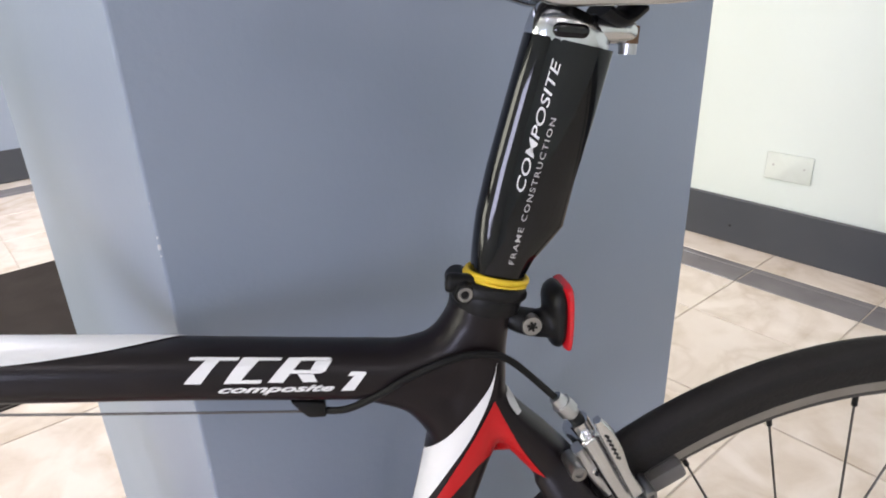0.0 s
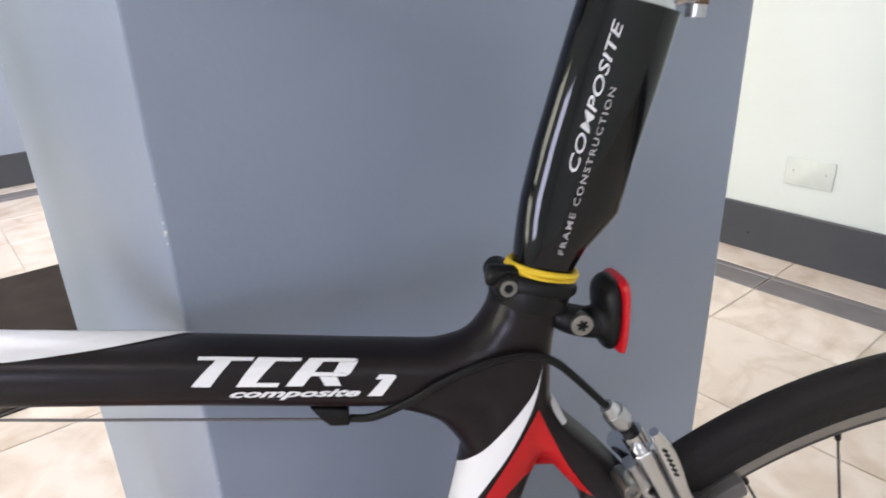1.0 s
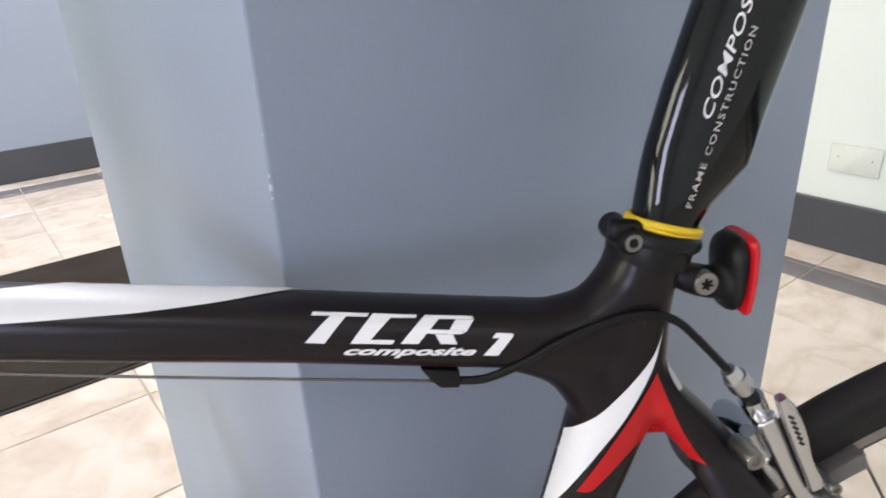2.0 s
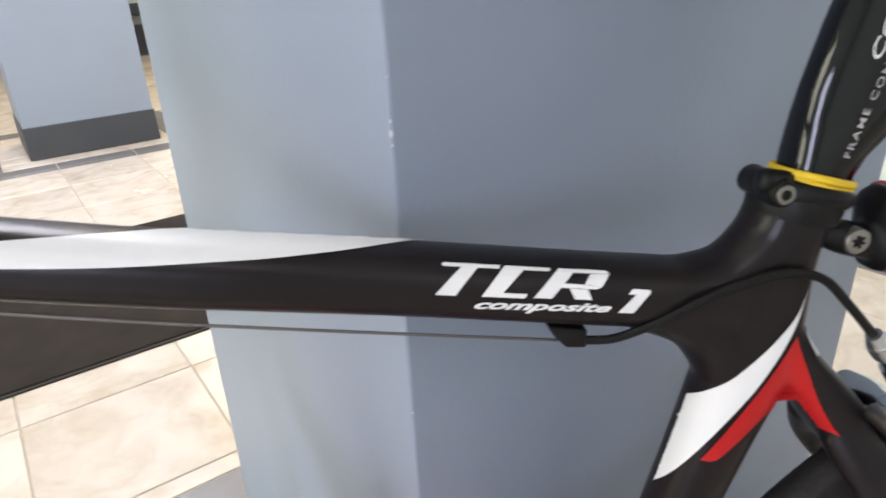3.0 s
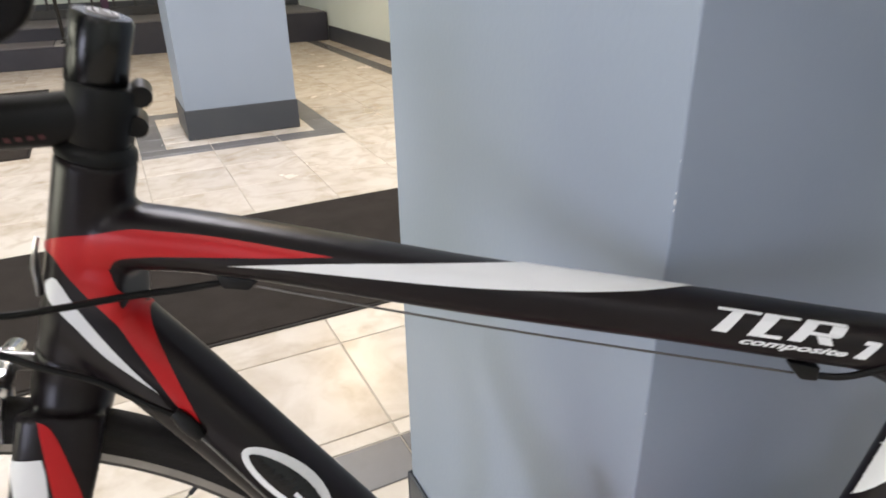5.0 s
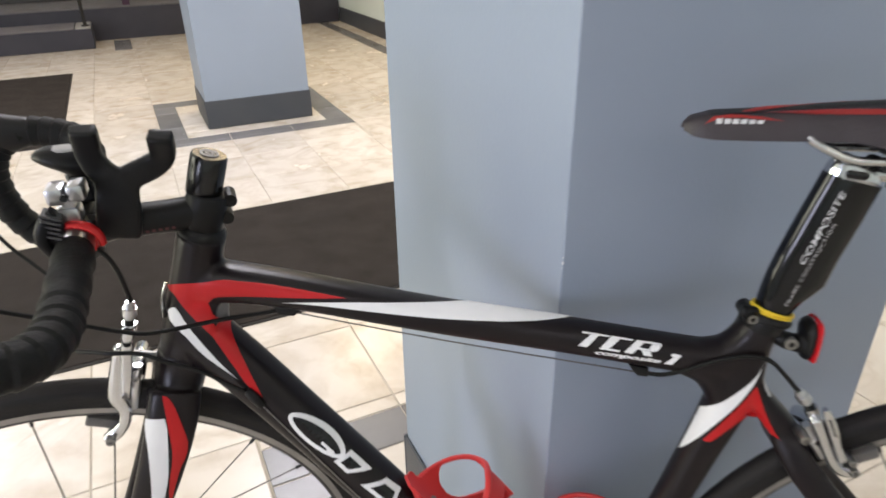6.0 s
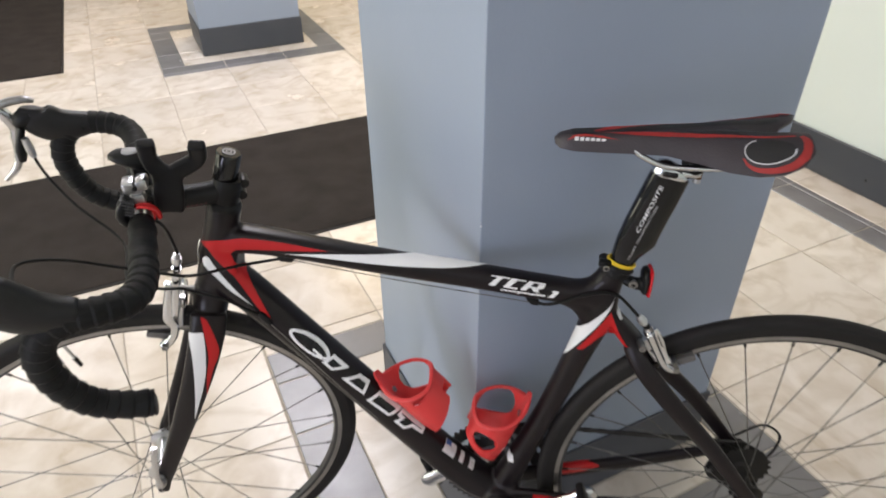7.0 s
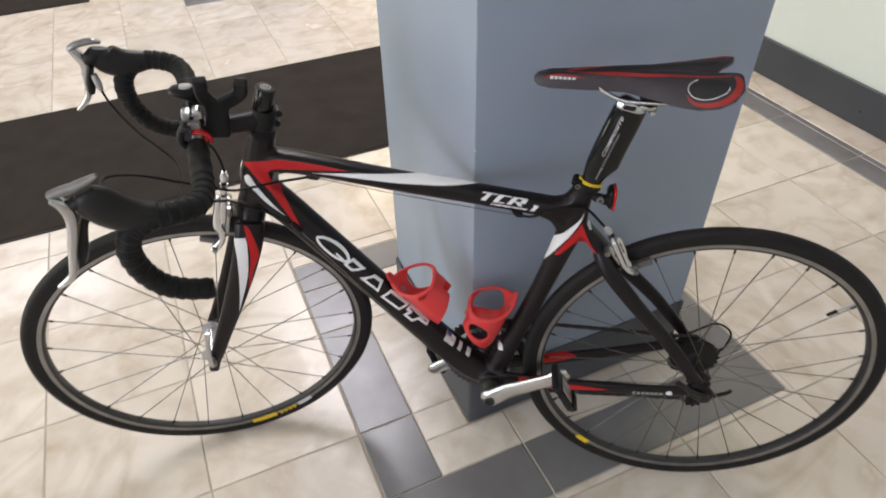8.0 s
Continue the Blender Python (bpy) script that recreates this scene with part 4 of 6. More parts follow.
# -- wheels
def wheel(name, hub, m, label, spokes, flange, rear, seat=(0, 0, 0)):
    place = Matrix.Translation(Vector(seat) - SET) @ (m if m is not None else Matrix()) @ Matrix.Translation(hub)
    rim = revolve(bmesh.new(), [(0.3105, -0.0085), (0.3125, -0.0095), (0.3125, 0.0095), (0.3105, 0.0085), (0.2975, 0.0082), (0.2945, 0.0065), (0.2930, 0.0), (0.2945, -0.0065), (0.2975, -0.0082)], 128)
    rim_ob = part(name, rim, RIM_DARK, bike, label, m=place, angle=30)
    track = bmesh.new()
    for y in (-1, 1):
        revolve(track, [(0.3095, 0.0098 * y), (0.3095, 0.0088 * y), (0.2995, 0.0082 * y), (0.2995, 0.0091 * y)], 128)
    part("brake_track", track, RIM_ALLOY, rim_ob, "grey brake track")
    tyre = [(0.3215 + 0.0122 * math.cos(a), 0.0118 * math.sin(a)) for a in [radians(110) * k / 9 for k in range(-9, 10)]]
    tyre = [(0.3070, -0.0103)] + tyre + [(0.3070, 0.0103)]
    part("tyre", revolve(bmesh.new(), tyre, 144), RUBBER, rim_ob, "black rubber tyre")
    arc = [radians(58) * k / 7 for k in range(-7, 8)]
    tread = [(0.3215 + 0.0127 * math.cos(a), 0.0123 * math.sin(a)) for a in arc] + [(0.3215 + 0.0116 * math.cos(a), 0.0112 * math.sin(a)) for a in reversed(arc)]
    part("tread", revolve(bmesh.new(), tread, 144), TREAD, rim_ob, "worn dark grey tread", angle=30)
    w = 0.065 if rear else 0.05
    hubp = [(0.004, -w), (0.006, -w), (0.0085, -w + 0.008), (0.0095, -flange - 0.004), (0.019, -flange - 0.002), (0.019, -flange + 0.002), (0.0095, -flange + 0.006), (0.008, 0), (0.0095, flange - 0.006), (0.019, flange - 0.002), (0.019, flange + 0.002), (0.0095, flange + 0.004), (0.0085, w - 0.008), (0.006, w), (0.004, w)]
    part("hub", revolve(bmesh.new(), hubp, 32), ALLOY if not rear else DARK_METAL, rim_ob, "alloy hub")
    data = mesh_of(rod(bmesh.new(), (0, 0, 0.0), (0, 0, 0.2765), 0.00092, 6), "spoke", SPOKE)
    nip = mesh_of(rod(bmesh.new(), (0, 0, 0), (0, 0, 0.012), 0.0020, 8), "nipple", PLASTIC)
    for k in range(spokes):
        side = -1 if k % 2 else 1
        a = 2 * math.pi * k / spokes
        cross = radians(52) * (1 if (k // 2) % 2 else -1)
        p0 = Vector((0.0185 * math.cos(a + cross), side * flange, 0.0185 * math.sin(a + cross)))
        p1 = Vector((0.2945 * math.cos(a), 0, 0.2945 * math.sin(a)))
        way = p1 - p0
        turn = way.to_track_quat("Z", "Y").to_matrix().to_4x4()
        s = new("spoke", data)
        s.parent = rim_ob
        s.matrix_basis = Matrix.Translation(p0) @ turn @ Matrix.Diagonal((1, 1, way.length / 0.2765, 1))
        q = new("nipple", nip)
        q.parent = rim_ob
        q.matrix_basis = Matrix.Translation(p1 - way.normalized() * 0.011) @ turn
    return rim_ob


front_wheel = wheel("front_wheel", FRONT_HUB, STEER, "front wheel with steel spokes and slick tyre", 24, 0.034, False, (0.0047, -0.0071, 0.0077))
rear_wheel = wheel("rear_wheel", REAR_HUB, None, "rear wheel with steel spokes and slick tyre", 28, 0.028, True)

# -- fork
bm = bmesh.new()
sweep(bm, [on_axis(0.676), on_axis(0.660), on_axis(0.642), on_axis(0.625)], [0.0242, 0.0250, 0.032, 0.036], [0.0250, 0.0255, 0.026, 0.024], seg=20, steps=4)
for sgn in (-1, 1):
    sweep(bm, [P(-0.838, 0.642, 0.026 * sgn), P(-0.847, 0.610, 0.040 * sgn), P(-0.868, 0.555, 0.046 * sgn), P(-0.905, 0.470, 0.049 * sgn), P(-0.945, 0.385, 0.0515 * sgn), P(-0.968, 0.335, 0.053 * sgn), P(-0.978, 0.312, 0.053 * sgn)],
          [0.014, 0.0105, 0.0095, 0.0085, 0.0075, 0.0065, 0.005], [0.026, 0.0255, 0.0235, 0.0195, 0.0155, 0.0135, 0.010], seg=16, steps=5, power=2.3)
shell = baked(bm, 0.0024, 5)
FORK_TREE = BVHTree.FromBMesh(shell)
fork = part("fork", shell, CARBON, bike, "satin black carbon fork with white and red panels", m=STEER, angle=60)
decal("white_panel", [(-0.8700, 0.5735, S), (-0.8500, 0.5715, S), (-0.8498, 0.5601), (-0.8522, 0.5430), (-0.8545, 0.5294), (-0.8610, 0.4994), (-0.8720, 0.4680), (-0.8856, 0.4362), (-0.8985, 0.4060, S), (-0.8880, 0.4479), (-0.8795, 0.4898), (-0.8730, 0.5328)],
      WHITE_PAINT, "white painted panel", 20, tree=FORK_TREE, parent=fork)
decal("red_panel", [(-0.8480, 0.5960, S), (-0.8417, 0.5900), (-0.8371, 0.5723), (-0.8342, 0.5420), (-0.8384, 0.5236), (-0.8500, 0.5020), (-0.8705, 0.4526, S), (-0.8618, 0.4897), (-0.8512, 0.5264), (-0.8485, 0.5600)],
      RED_PAINT, "red painted panel", 20, tree=FORK_TREE, parent=fork)
for sgn in (-1, 1):
    drop = bmesh.new()
    sweep(drop, [P(-0.966, 0.345, 0.0535 * sgn), P(-0.977, 0.318, 0.0535 * sgn), P(-0.983, 0.292, 0.0535 * sgn)], [0.0055, 0.006, 0.0045], [0.012, 0.0125, 0.009], seg=12, steps=3, power=3)
    part("dropout", drop, PLASTIC, fork, "black fork end")
qr = bmesh.new()
revolve(qr, [(0.0, -0.072), (0.006, -0.072), (0.0085, -0.068), (0.0085, -0.058), (0.0055, -0.057), (0.0, -0.057)], 18, closed=False, m=Matrix.Translation(FRONT_HUB))
qr_ob = part("quick_release", qr, DULL_ALLOY, bike, "polished quick release", m=STEER)
qr = bmesh.new()
sweep(qr, [FRONT_HUB + Vector((0, -0.070, 0.0)), FRONT_HUB + Vector((0.002, -0.076, 0.030)), FRONT_HUB + Vector((0.008, -0.078, 0.070)), FRONT_HUB + Vector((0.015, -0.075, 0.105))], [0.003, 0.0025, 0.0025, 0.003], [0.004, 0.0042, 0.0046, 0.005], seg=10, steps=5)
part("release_lever", qr, ALLOY, qr_ob, "polished lever")

# -- headset, spacers, stem
hs = bmesh.new()
sweep(hs, [on_axis(0.803), on_axis(0.808), on_axis(0.812)], [0.0225, 0.0215, 0.0175], seg=28, steps=2)
part("headset", hs, PLASTIC, bike, "black headset cup", m=STEER)
st = bmesh.new()
sweep(st, [on_axis(0.8105), on_axis(0.8125), on_axis(0.842), on_axis(0.844)], [0.0175, 0.019, 0.019, 0.0175], seg=28, steps=1)
a = on_axis(0.8265)
sweep(st, [a + Vector((0.004, 0, 0)), a + Vector((-0.03, 0, -0.0005)), P(-0.850, 0.828), P(-0.866, 0.8285)], [0.016, 0.0145, 0.0145, 0.019], [0.0155, 0.0145, 0.0145, 0.017], seg=22, steps=4, power=2.4)
sweep(st, [P(-0.882, 0.828, -0.021), P(-0.882, 0.828, 0.021)], 0.0200, seg=24, steps=1, ref=(1, 0, 0))
for z in (0.819, 0.836):
    q = on_axis(z)
    sweep(st, [q + Vector((0.020, -0.010, 0)), q + Vector((0.020, 0.010, 0))], 0.0062, seg=14, steps=1, ref=(1, 0, 0))
stem = part("stem", st, PLASTIC, bike, "black alloy stem", m=STEER_BAR)
bm = bmesh.new()
for k in range(8):
    x = -0.804 - 0.0055 * k
    bm.faces.new([bm.verts.new((x - 0.003 * i, -0.0152 - 0.0003, 0.820 + 0.0025 * j)) for i, j in ((0, 0), (1, 0), (1, 1), (0, 1))])
part("stem_lettering", bm, DARK_PRINT, stem, "small dark red illegible lettering", smooth=False)
cap = bmesh.new()
sweep(cap, [on_axis(0.8445), on_axis(0.846), on_axis(0.8795), on_axis(0.882)], [0.0155, 0.0163, 0.0163, 0.0148], seg=32, steps=1)
spacer = part("steerer_spacer", cap, SPACER_BLACK, bike, "glossy black tall spacer on the steerer", m=Matrix.Translation((-0.005, 0, -0.002)) @ STEER)
ring = bmesh.new()
ring_m = Matrix.Translation(on_axis(0.8822)) @ AXIS.to_track_quat("Y", "Z").to_matrix().to_4x4()
revolve(ring, [(0.0062, 0.0), (0.0084, 0.0), (0.0084, 0.0008), (0.0062, 0.0008)], 28, m=ring_m)
revolve(ring, [(0.0025, 0.0), (0.0042, 0.0), (0.0042, 0.0012), (0.0025, 0.0012)], 20, m=ring_m)
part("top_cap", ring, GREY_PRINT, spacer, "grey ringed top cap")

# -- handlebar
bar = swept([P(-0.882, 0.828, -0.13), P(-0.882, 0.828, -0.05), P(-0.882, 0.828, 0.05), P(-0.882, 0.828, 0.13)], 0.0135, seg=18, steps=2, ref=(1, 0, 0))
handlebar = part("handlebar", bar, ALLOY, bike, "silver alloy drop handlebar", m=STEER_BAR)
# the two brake levers sit at slightly different angles on the bar
LEVERS = {
    -1: {"hood": [(-0.938, 0.852), (-0.960, 0.857), (-0.981, 0.867), (-0.995, 0.882), (-1.004, 0.900), (-1.008, 0.912)],
         "plate": [(-1.047, 0.914), (-1.034, 0.916), (-1.016, 0.919), (-1.000, 0.924), (-0.987, 0.929)],
         "block": [(-1.000, 0.896), (-1.016, 0.896), (-1.030, 0.892)],
         "lever": [(-1.044, 0.910), (-1.036, 0.898), (-1.034, 0.880), (-1.040, 0.856), (-1.051, 0.828), (-1.060, 0.802), (-1.066, 0.787), (-1.076, 0.776), (-1.090, 0.768)],
         "paddle": [(-1.022, 0.868), (-1.034, 0.842), (-1.044, 0.816), (-1.052, 0.794)],
         "exit": [(-0.998, 0.884), (-0.994, 0.876), (-0.990, 0.868)]},
    1: {"hood": [(-0.938, 0.848), (-0.960, 0.848), (-0.982, 0.851), (-0.998, 0.861), (-1.007, 0.873), (-1.006, 0.883)],
        "plate": [(-1.050, 0.888), (-1.040, 0.893), (-1.026, 0.896), (-1.010, 0.896), (-0.999, 0.892)],
        "block": [(-1.008, 0.872), (-1.022, 0.868), (-1.030, 0.860)],
        "lever": [(-1.048, 0.889), (-1.041, 0.877), (-1.035, 0.858), (-1.039, 0.842), (-1.042, 0.828), (-1.047, 0.810), (-1.053, 0.797), (-1.062, 0.787), (-1.075, 0.777)],
        "paddle": [(-1.026, 0.858), (-1.034, 0.840), (-1.038, 0.824), (-1.042, 0.808)],
        "exit": [(-1.026, 0.846), (-1.025, 0.830), (-1.0245, 0.815)]},
}
for sgn in (-1, 1):
    pts = [P(x, z, y * sgn) for x, z, y in ((-0.882, 0.828, 0.042), (-0.882, 0.830, 0.12), (-0.884, 0.833, 0.165), (-0.897, 0.839, 0.195), (-0.925, 0.846, 0.208), (-0.953, 0.847, 0.211),
                                            (-0.979, 0.832, 0.211), (-0.991, 0.801, 0.211), (-0.987, 0.763, 0.211), (-0.970, 0.728, 0.211), (-0.943, 0.707, 0.211), (-0.909, 0.695, 0.211))]
    dense = catmull(pts, 12)
    rad = [0.0150 + 0.0022 * ((k % 5) / 5.0) for k in range(len(dense))]
    tape = sweep(bmesh.new(), dense, rad, seg=18, steps=1, ref=(0, 0, 1))
    part("bar_tape", tape, TAPE, handlebar, "black wrapped bar tape", angle=25)
    plug = bmesh.new()
    ellipsoid(plug, P(-0.9085, 0.695, 0.211 * sgn), (0.004, 0.0155, 0.0155))
    part("bar_plug", plug, PLASTIC, handlebar, "black bar end plug")

    side = lambda rows, y: [P(x, z, y * sgn) for x, z in rows]
    hood = bmesh.new()
    sweep(hood, side(LEVERS[sgn]["hood"], 0.210), [0.0145, 0.0162, 0.0160, 0.0155, 0.0135, 0.0085], [0.0150, 0.0205, 0.0255, 0.0265, 0.0225, 0.0130], seg=20, steps=5, power=2.2)
    grip = part("brake_hood", baked(hood, 0.0022, 6), HOOD, bike, "black rubber brake hood", m=STEER_BAR, angle=60)
    plate = bmesh.new()
    sweep(plate, side(LEVERS[sgn]["plate"], 0.209), [0.0055, 0.0072, 0.0075, 0.0065, 0.0035], [0.0035, 0.0050, 0.0050, 0.0044, 0.0028], seg=16, steps=5, power=2.8)
    part("name_plate", plate, COVER_ALLOY, grip, "brushed alloy cover")
    front = bmesh.new()
    sweep(front, side(LEVERS[sgn]["block"], 0.208), [0.0115, 0.0120, 0.0080], [0.0125, 0.0130, 0.0080], seg=14, steps=3)
    part("lever_block", front, PLASTIC, grip, "black lever pivot block")
    lever = bmesh.new()
    sweep(lever, side(LEVERS[sgn]["lever"], 0.211), [0.0070, 0.0080, 0.0078, 0.0072, 0.0068, 0.0068, 0.0068, 0.0060, 0.0036], [0.0055, 0.0078, 0.0078, 0.0070, 0.0060, 0.0056, 0.0054, 0.0048, 0.0030], seg=16, steps=5, power=2.4)
    part("brake_lever", lever, LEVER_ALLOY, grip, "polished alloy brake lever")
    paddle = bmesh.new()
    sweep(paddle, side(LEVERS[sgn]["paddle"], 0.202), [0.006, 0.007, 0.008, 0.005], [0.005, 0.006, 0.0078, 0.005], seg=12, steps=4)
    part("shift_paddle", paddle, PLASTIC, grip, "dark shift paddle")
    exit_ = bmesh.new()
    sweep(exit_, side(LEVERS[sgn]["exit"], 0.195), [0.0048, 0.0060, 0.0042], [0.0048, 0.0060, 0.0042], seg=14, steps=3)
    part("cable_exit", exit_, ALLOY, grip, "silver cable exit collar")

# -- phone holder and fittings on the bar
claw = bmesh.new()
sweep(claw, [P(-0.854, 0.828, -0.026), P(-0.850, 0.850, -0.025), P(-0.846, 0.874, -0.022), P(-0.842, 0.887, -0.020)], [0.0055, 0.006, 0.006, 0.006], [0.0175, 0.0185, 0.0175, 0.022], seg=16, steps=4, power=3.5, ref=(0, 1, 0))
for pts in ([P(-0.848, 0.880, -0.021), P(-0.857, 0.890, -0.019), P(-0.861, 0.904, -0.020), P(-0.860, 0.914, -0.022), P(-0.859, 0.927, -0.026)], [P(-0.836, 0.880, -0.021), P(-0.818, 0.886, -0.018), P(-0.807, 0.893, -0.019), P(-0.8045, 0.903, -0.022), P(-0.8035, 0.917, -0.028)]):
    sweep(claw, pts, [0.006, 0.0065, 0.0075, 0.0080, 0.0080], [0.011, 0.0110, 0.0100, 0.0105, 0.0105], seg=16, steps=5, power=4.0)
holder = part("phone_holder", baked(claw, 0.002, 4), PLASTIC, bike, "black plastic forked phone holder", m=Matrix.Translation((0.008, 0, -0.004)) @ STEER, angle=50)
foot = bmesh.new()
sweep(foot, [P(-0.852, 0.835, -0.020), P(-0.872, 0.838, -0.018), P(-0.882, 0.838, -0.012)], 0.009, 0.010, seg=12, steps=3)
part("holder_arm", foot, PLASTIC, holder, "black holder arm")
CLAMP = STEER_BAR.inverted() @ Matrix.Translation((0.007, 0, 0.003)) @ STEER
clampb = bmesh.new()
sweep(clampb, [P(-0.882 + 0.0188 * math.cos(a), 0.828 + 0.0188 * math.sin(a), -0.045) for a in [radians(-12 + 8 * k) for k in range(16)]], [0.002] + [0.0060] * 14 + [0.002], [0.001] + [0.0032] * 14 + [0.001], seg=14, steps=1)
part("red_clamp_ring", clampb, RED_GLOSS, handlebar, "glossy red clamp arc", m=CLAMP)
thin = bmesh.new()
revolve(thin, [(0.0138, -0.0014), (0.0165, -0.0014), (0.0165, 0.0014), (0.0138, 0.0014)], 28, m=Matrix.Translation((-0.882, -0.0245, 0.828)))
part("red_ring", thin, RED_GLOSS, handlebar, "thin red ring")
cl2 = bmesh.new()
box(cl2, -0.895, -0.8812, -0.046, -0.024, 0.864, 0.879, bevel=0.003, seg=2)
box(cl2, -0.8795, -0.866, -0.046, -0.024, 0.866, 0.880, bevel=0.003, seg=2)
box(cl2, -0.890, -0.874, -0.044, -0.026, 0.846, 0.860, bevel=0.002, seg=2)
box(cl2, -0.886, -0.876, -0.041, -0.029, 0.858, 0.867, bevel=0.001, seg=1)
lug = part("silver_clamp", cl2, ALLOY, handlebar, "silver clamp lug", m=CLAMP)
hole = bmesh.new()
rod(hole, P(-0.881, 0.871, -0.0472), P(-0.881, 0.871, -0.0450), 0.0030, 14)
part("lug_hole", hole, PLASTIC, lug, "dark bolt hole")
cl3 = bmesh.new()
sweep(cl3, [P(-0.900, 0.826, -0.046), P(-0.904, 0.838, -0.046), P(-0.900, 0.851, -0.046), P(-0.892, 0.860, -0.044)], [0.009, 0.010, 0.010, 0.008], [0.005, 0.006, 0.006, 0.004], seg=16, steps=4, power=3.5)
ribbed = part("ribbed_clamp", cl3, PLASTIC, handlebar, "black plastic clamp with ribs", m=CLAMP)
for k in range(5):
    q = boxed(-0.0075, 0.0075, -0.0555, -0.040, -0.0012, 0.0012, bevel=0.0006)
    q.transform(Matrix.Translation((-0.8960 + 0.0008 * k, 0, 0.8420 + 0.0042 * k)) @ Matrix.Rotation(radians(24), 4, "Y"))
    part("rib", q, GREY_RIB, ribbed, "dark grey plastic rib", smooth=False)
lamp = bmesh.new()
sweep(lamp, [P(-0.862, 0.866, 0.010), P(-0.872, 0.873, 0.010), P(-0.886, 0.880, 0.010), P(-0.900, 0.884, 0.010), P(-0.909, 0.884, 0.010)], [0.008, 0.0150, 0.0170, 0.0135, 0.005], [0.010, 0.0125, 0.0105, 0.0075, 0.003], seg=18, steps=5)
box(lamp, -0.888, -0.868, 0.001, 0.019, 0.840, 0.870, bevel=0.003)
front_light = part("front_light", lamp, PLASTIC, bike, "black front light on the bar", m=Matrix.Translation((0.005, 0, 0.006)) @ STEER)
lampc = bmesh.new()
ellipsoid(lampc, P(-0.887, 0.8885, 0.010), (0.014, 0.0095, 0.0030))
part("light_cover", lampc, GREY_PRINT, front_light, "grey oval cover")


# -- brake calipers
def caliper(name, m, label, lever, arm, plate, bolts, pad, bridge):
    """lever, arm and plate: rows of x, z and half width, drawn on both sides where the caliper has two; pad: centre, slope."""
    line = lambda rows, y: [P(x, z, y) for x, z, w in rows]
    core = bmesh.new()
    sweep(core, line(arm, -0.027), [0.0055] * len(arm), [w for x, z, w in arm], seg=16, steps=5, power=2.6)
    sweep(core, [P(bridge[0], bridge[1], -0.026), P(bridge[0], bridge[1] + 0.006, 0.0), P(bridge[0], bridge[1], 0.026)], 0.0075, 0.0075, seg=16, steps=4, ref=(1, 0, 0))
    body = part(name, baked(core, 0.0016, 3), POLISHED, bike, label, m=m, angle=60)
    other = bmesh.new()
    sweep(other, line([r for r in arm if r[1] < bridge[1] + 0.01], 0.026), 0.0055, [w for x, z, w in arm if z < bridge[1] + 0.01], seg=14, steps=5, power=2.6)
    part("caliper_arm", other, ALLOY, body, "brushed alloy arm")
    lv = bmesh.new()
    sweep(lv, line(lever, -0.033), [0.0030] * len(lever), [w for x, z, w in lever], seg=14, steps=5, power=3.0)
    part("release_lever", lv, POLISHED, body, "polished release lever")
    pl = bmesh.new()
    sweep(pl, line(plate, -0.022), [0.0045] * len(plate), [w for x, z, w in plate], seg=12, steps=4, power=3.0)
    part("anchor_plate", pl, ALLOY, body, "brushed anchor plate")
    for x, z, r in bolts:
        bt = bmesh.new()
        revolve(bt, [(0.0, -0.0365), (0.4 * r, -0.0365), (0.5 * r, -0.0380), (0.9 * r, -0.0380), (r, -0.0370), (r, -0.020)], 16, closed=False, m=Matrix.Translation((x, 0, z)))
        part("caliper_bolt", bt, STEEL, body, "steel caliper bolt")
    for sgn in (-1, 1):
        pd = bmesh.new()
        box(pd, -0.019, 0.019, sgn * 0.0165 - 0.0055, sgn * 0.0165 + 0.0055, -0.0062, 0.0062, bevel=0.0028, seg=2)
        pd.transform(Matrix.Translation((pad[0], 0, pad[1])) @ Matrix.Rotation(pad[2], 4, "Y"))
        part("brake_pad", pd, SHOE, body, "grey brake shoe")
    return body


def adjuster(body, knob, neck, barrel, y):
    """A knurled knob over a dark neck in a bright barrel; each a pair of points."""
    ad = bmesh.new()
    (a, b) = [P(*q, y) for q in knob]
    way = (b - a).normalized()
    rod(ad, a, a.lerp(b, 0.35), 0.0040, 14, 0.0052)
    rod(ad, a.lerp(b, 0.35), a.lerp(b, 0.8), 0.0064, 10, 0.0064)
    rod(ad, a.lerp(b, 0.8), b, 0.0054, 14, 0.0046)
    part("cable_adjuster", ad, ALLOY, body, "silver cable adjuster")
    nk = bmesh.new()
    rod(nk, P(*neck[0], y), P(*neck[1], y), 0.0045, 14)
    part("adjuster_neck", nk, PLASTIC, body, "black rubber neck")
    br = bmesh.new()
    rod(br, P(*barrel[0], y), P(*barrel[1], y), 0.0066, 16, 0.0058)
    part("adjuster_barrel", br, POLISHED, body, "polished barrel")


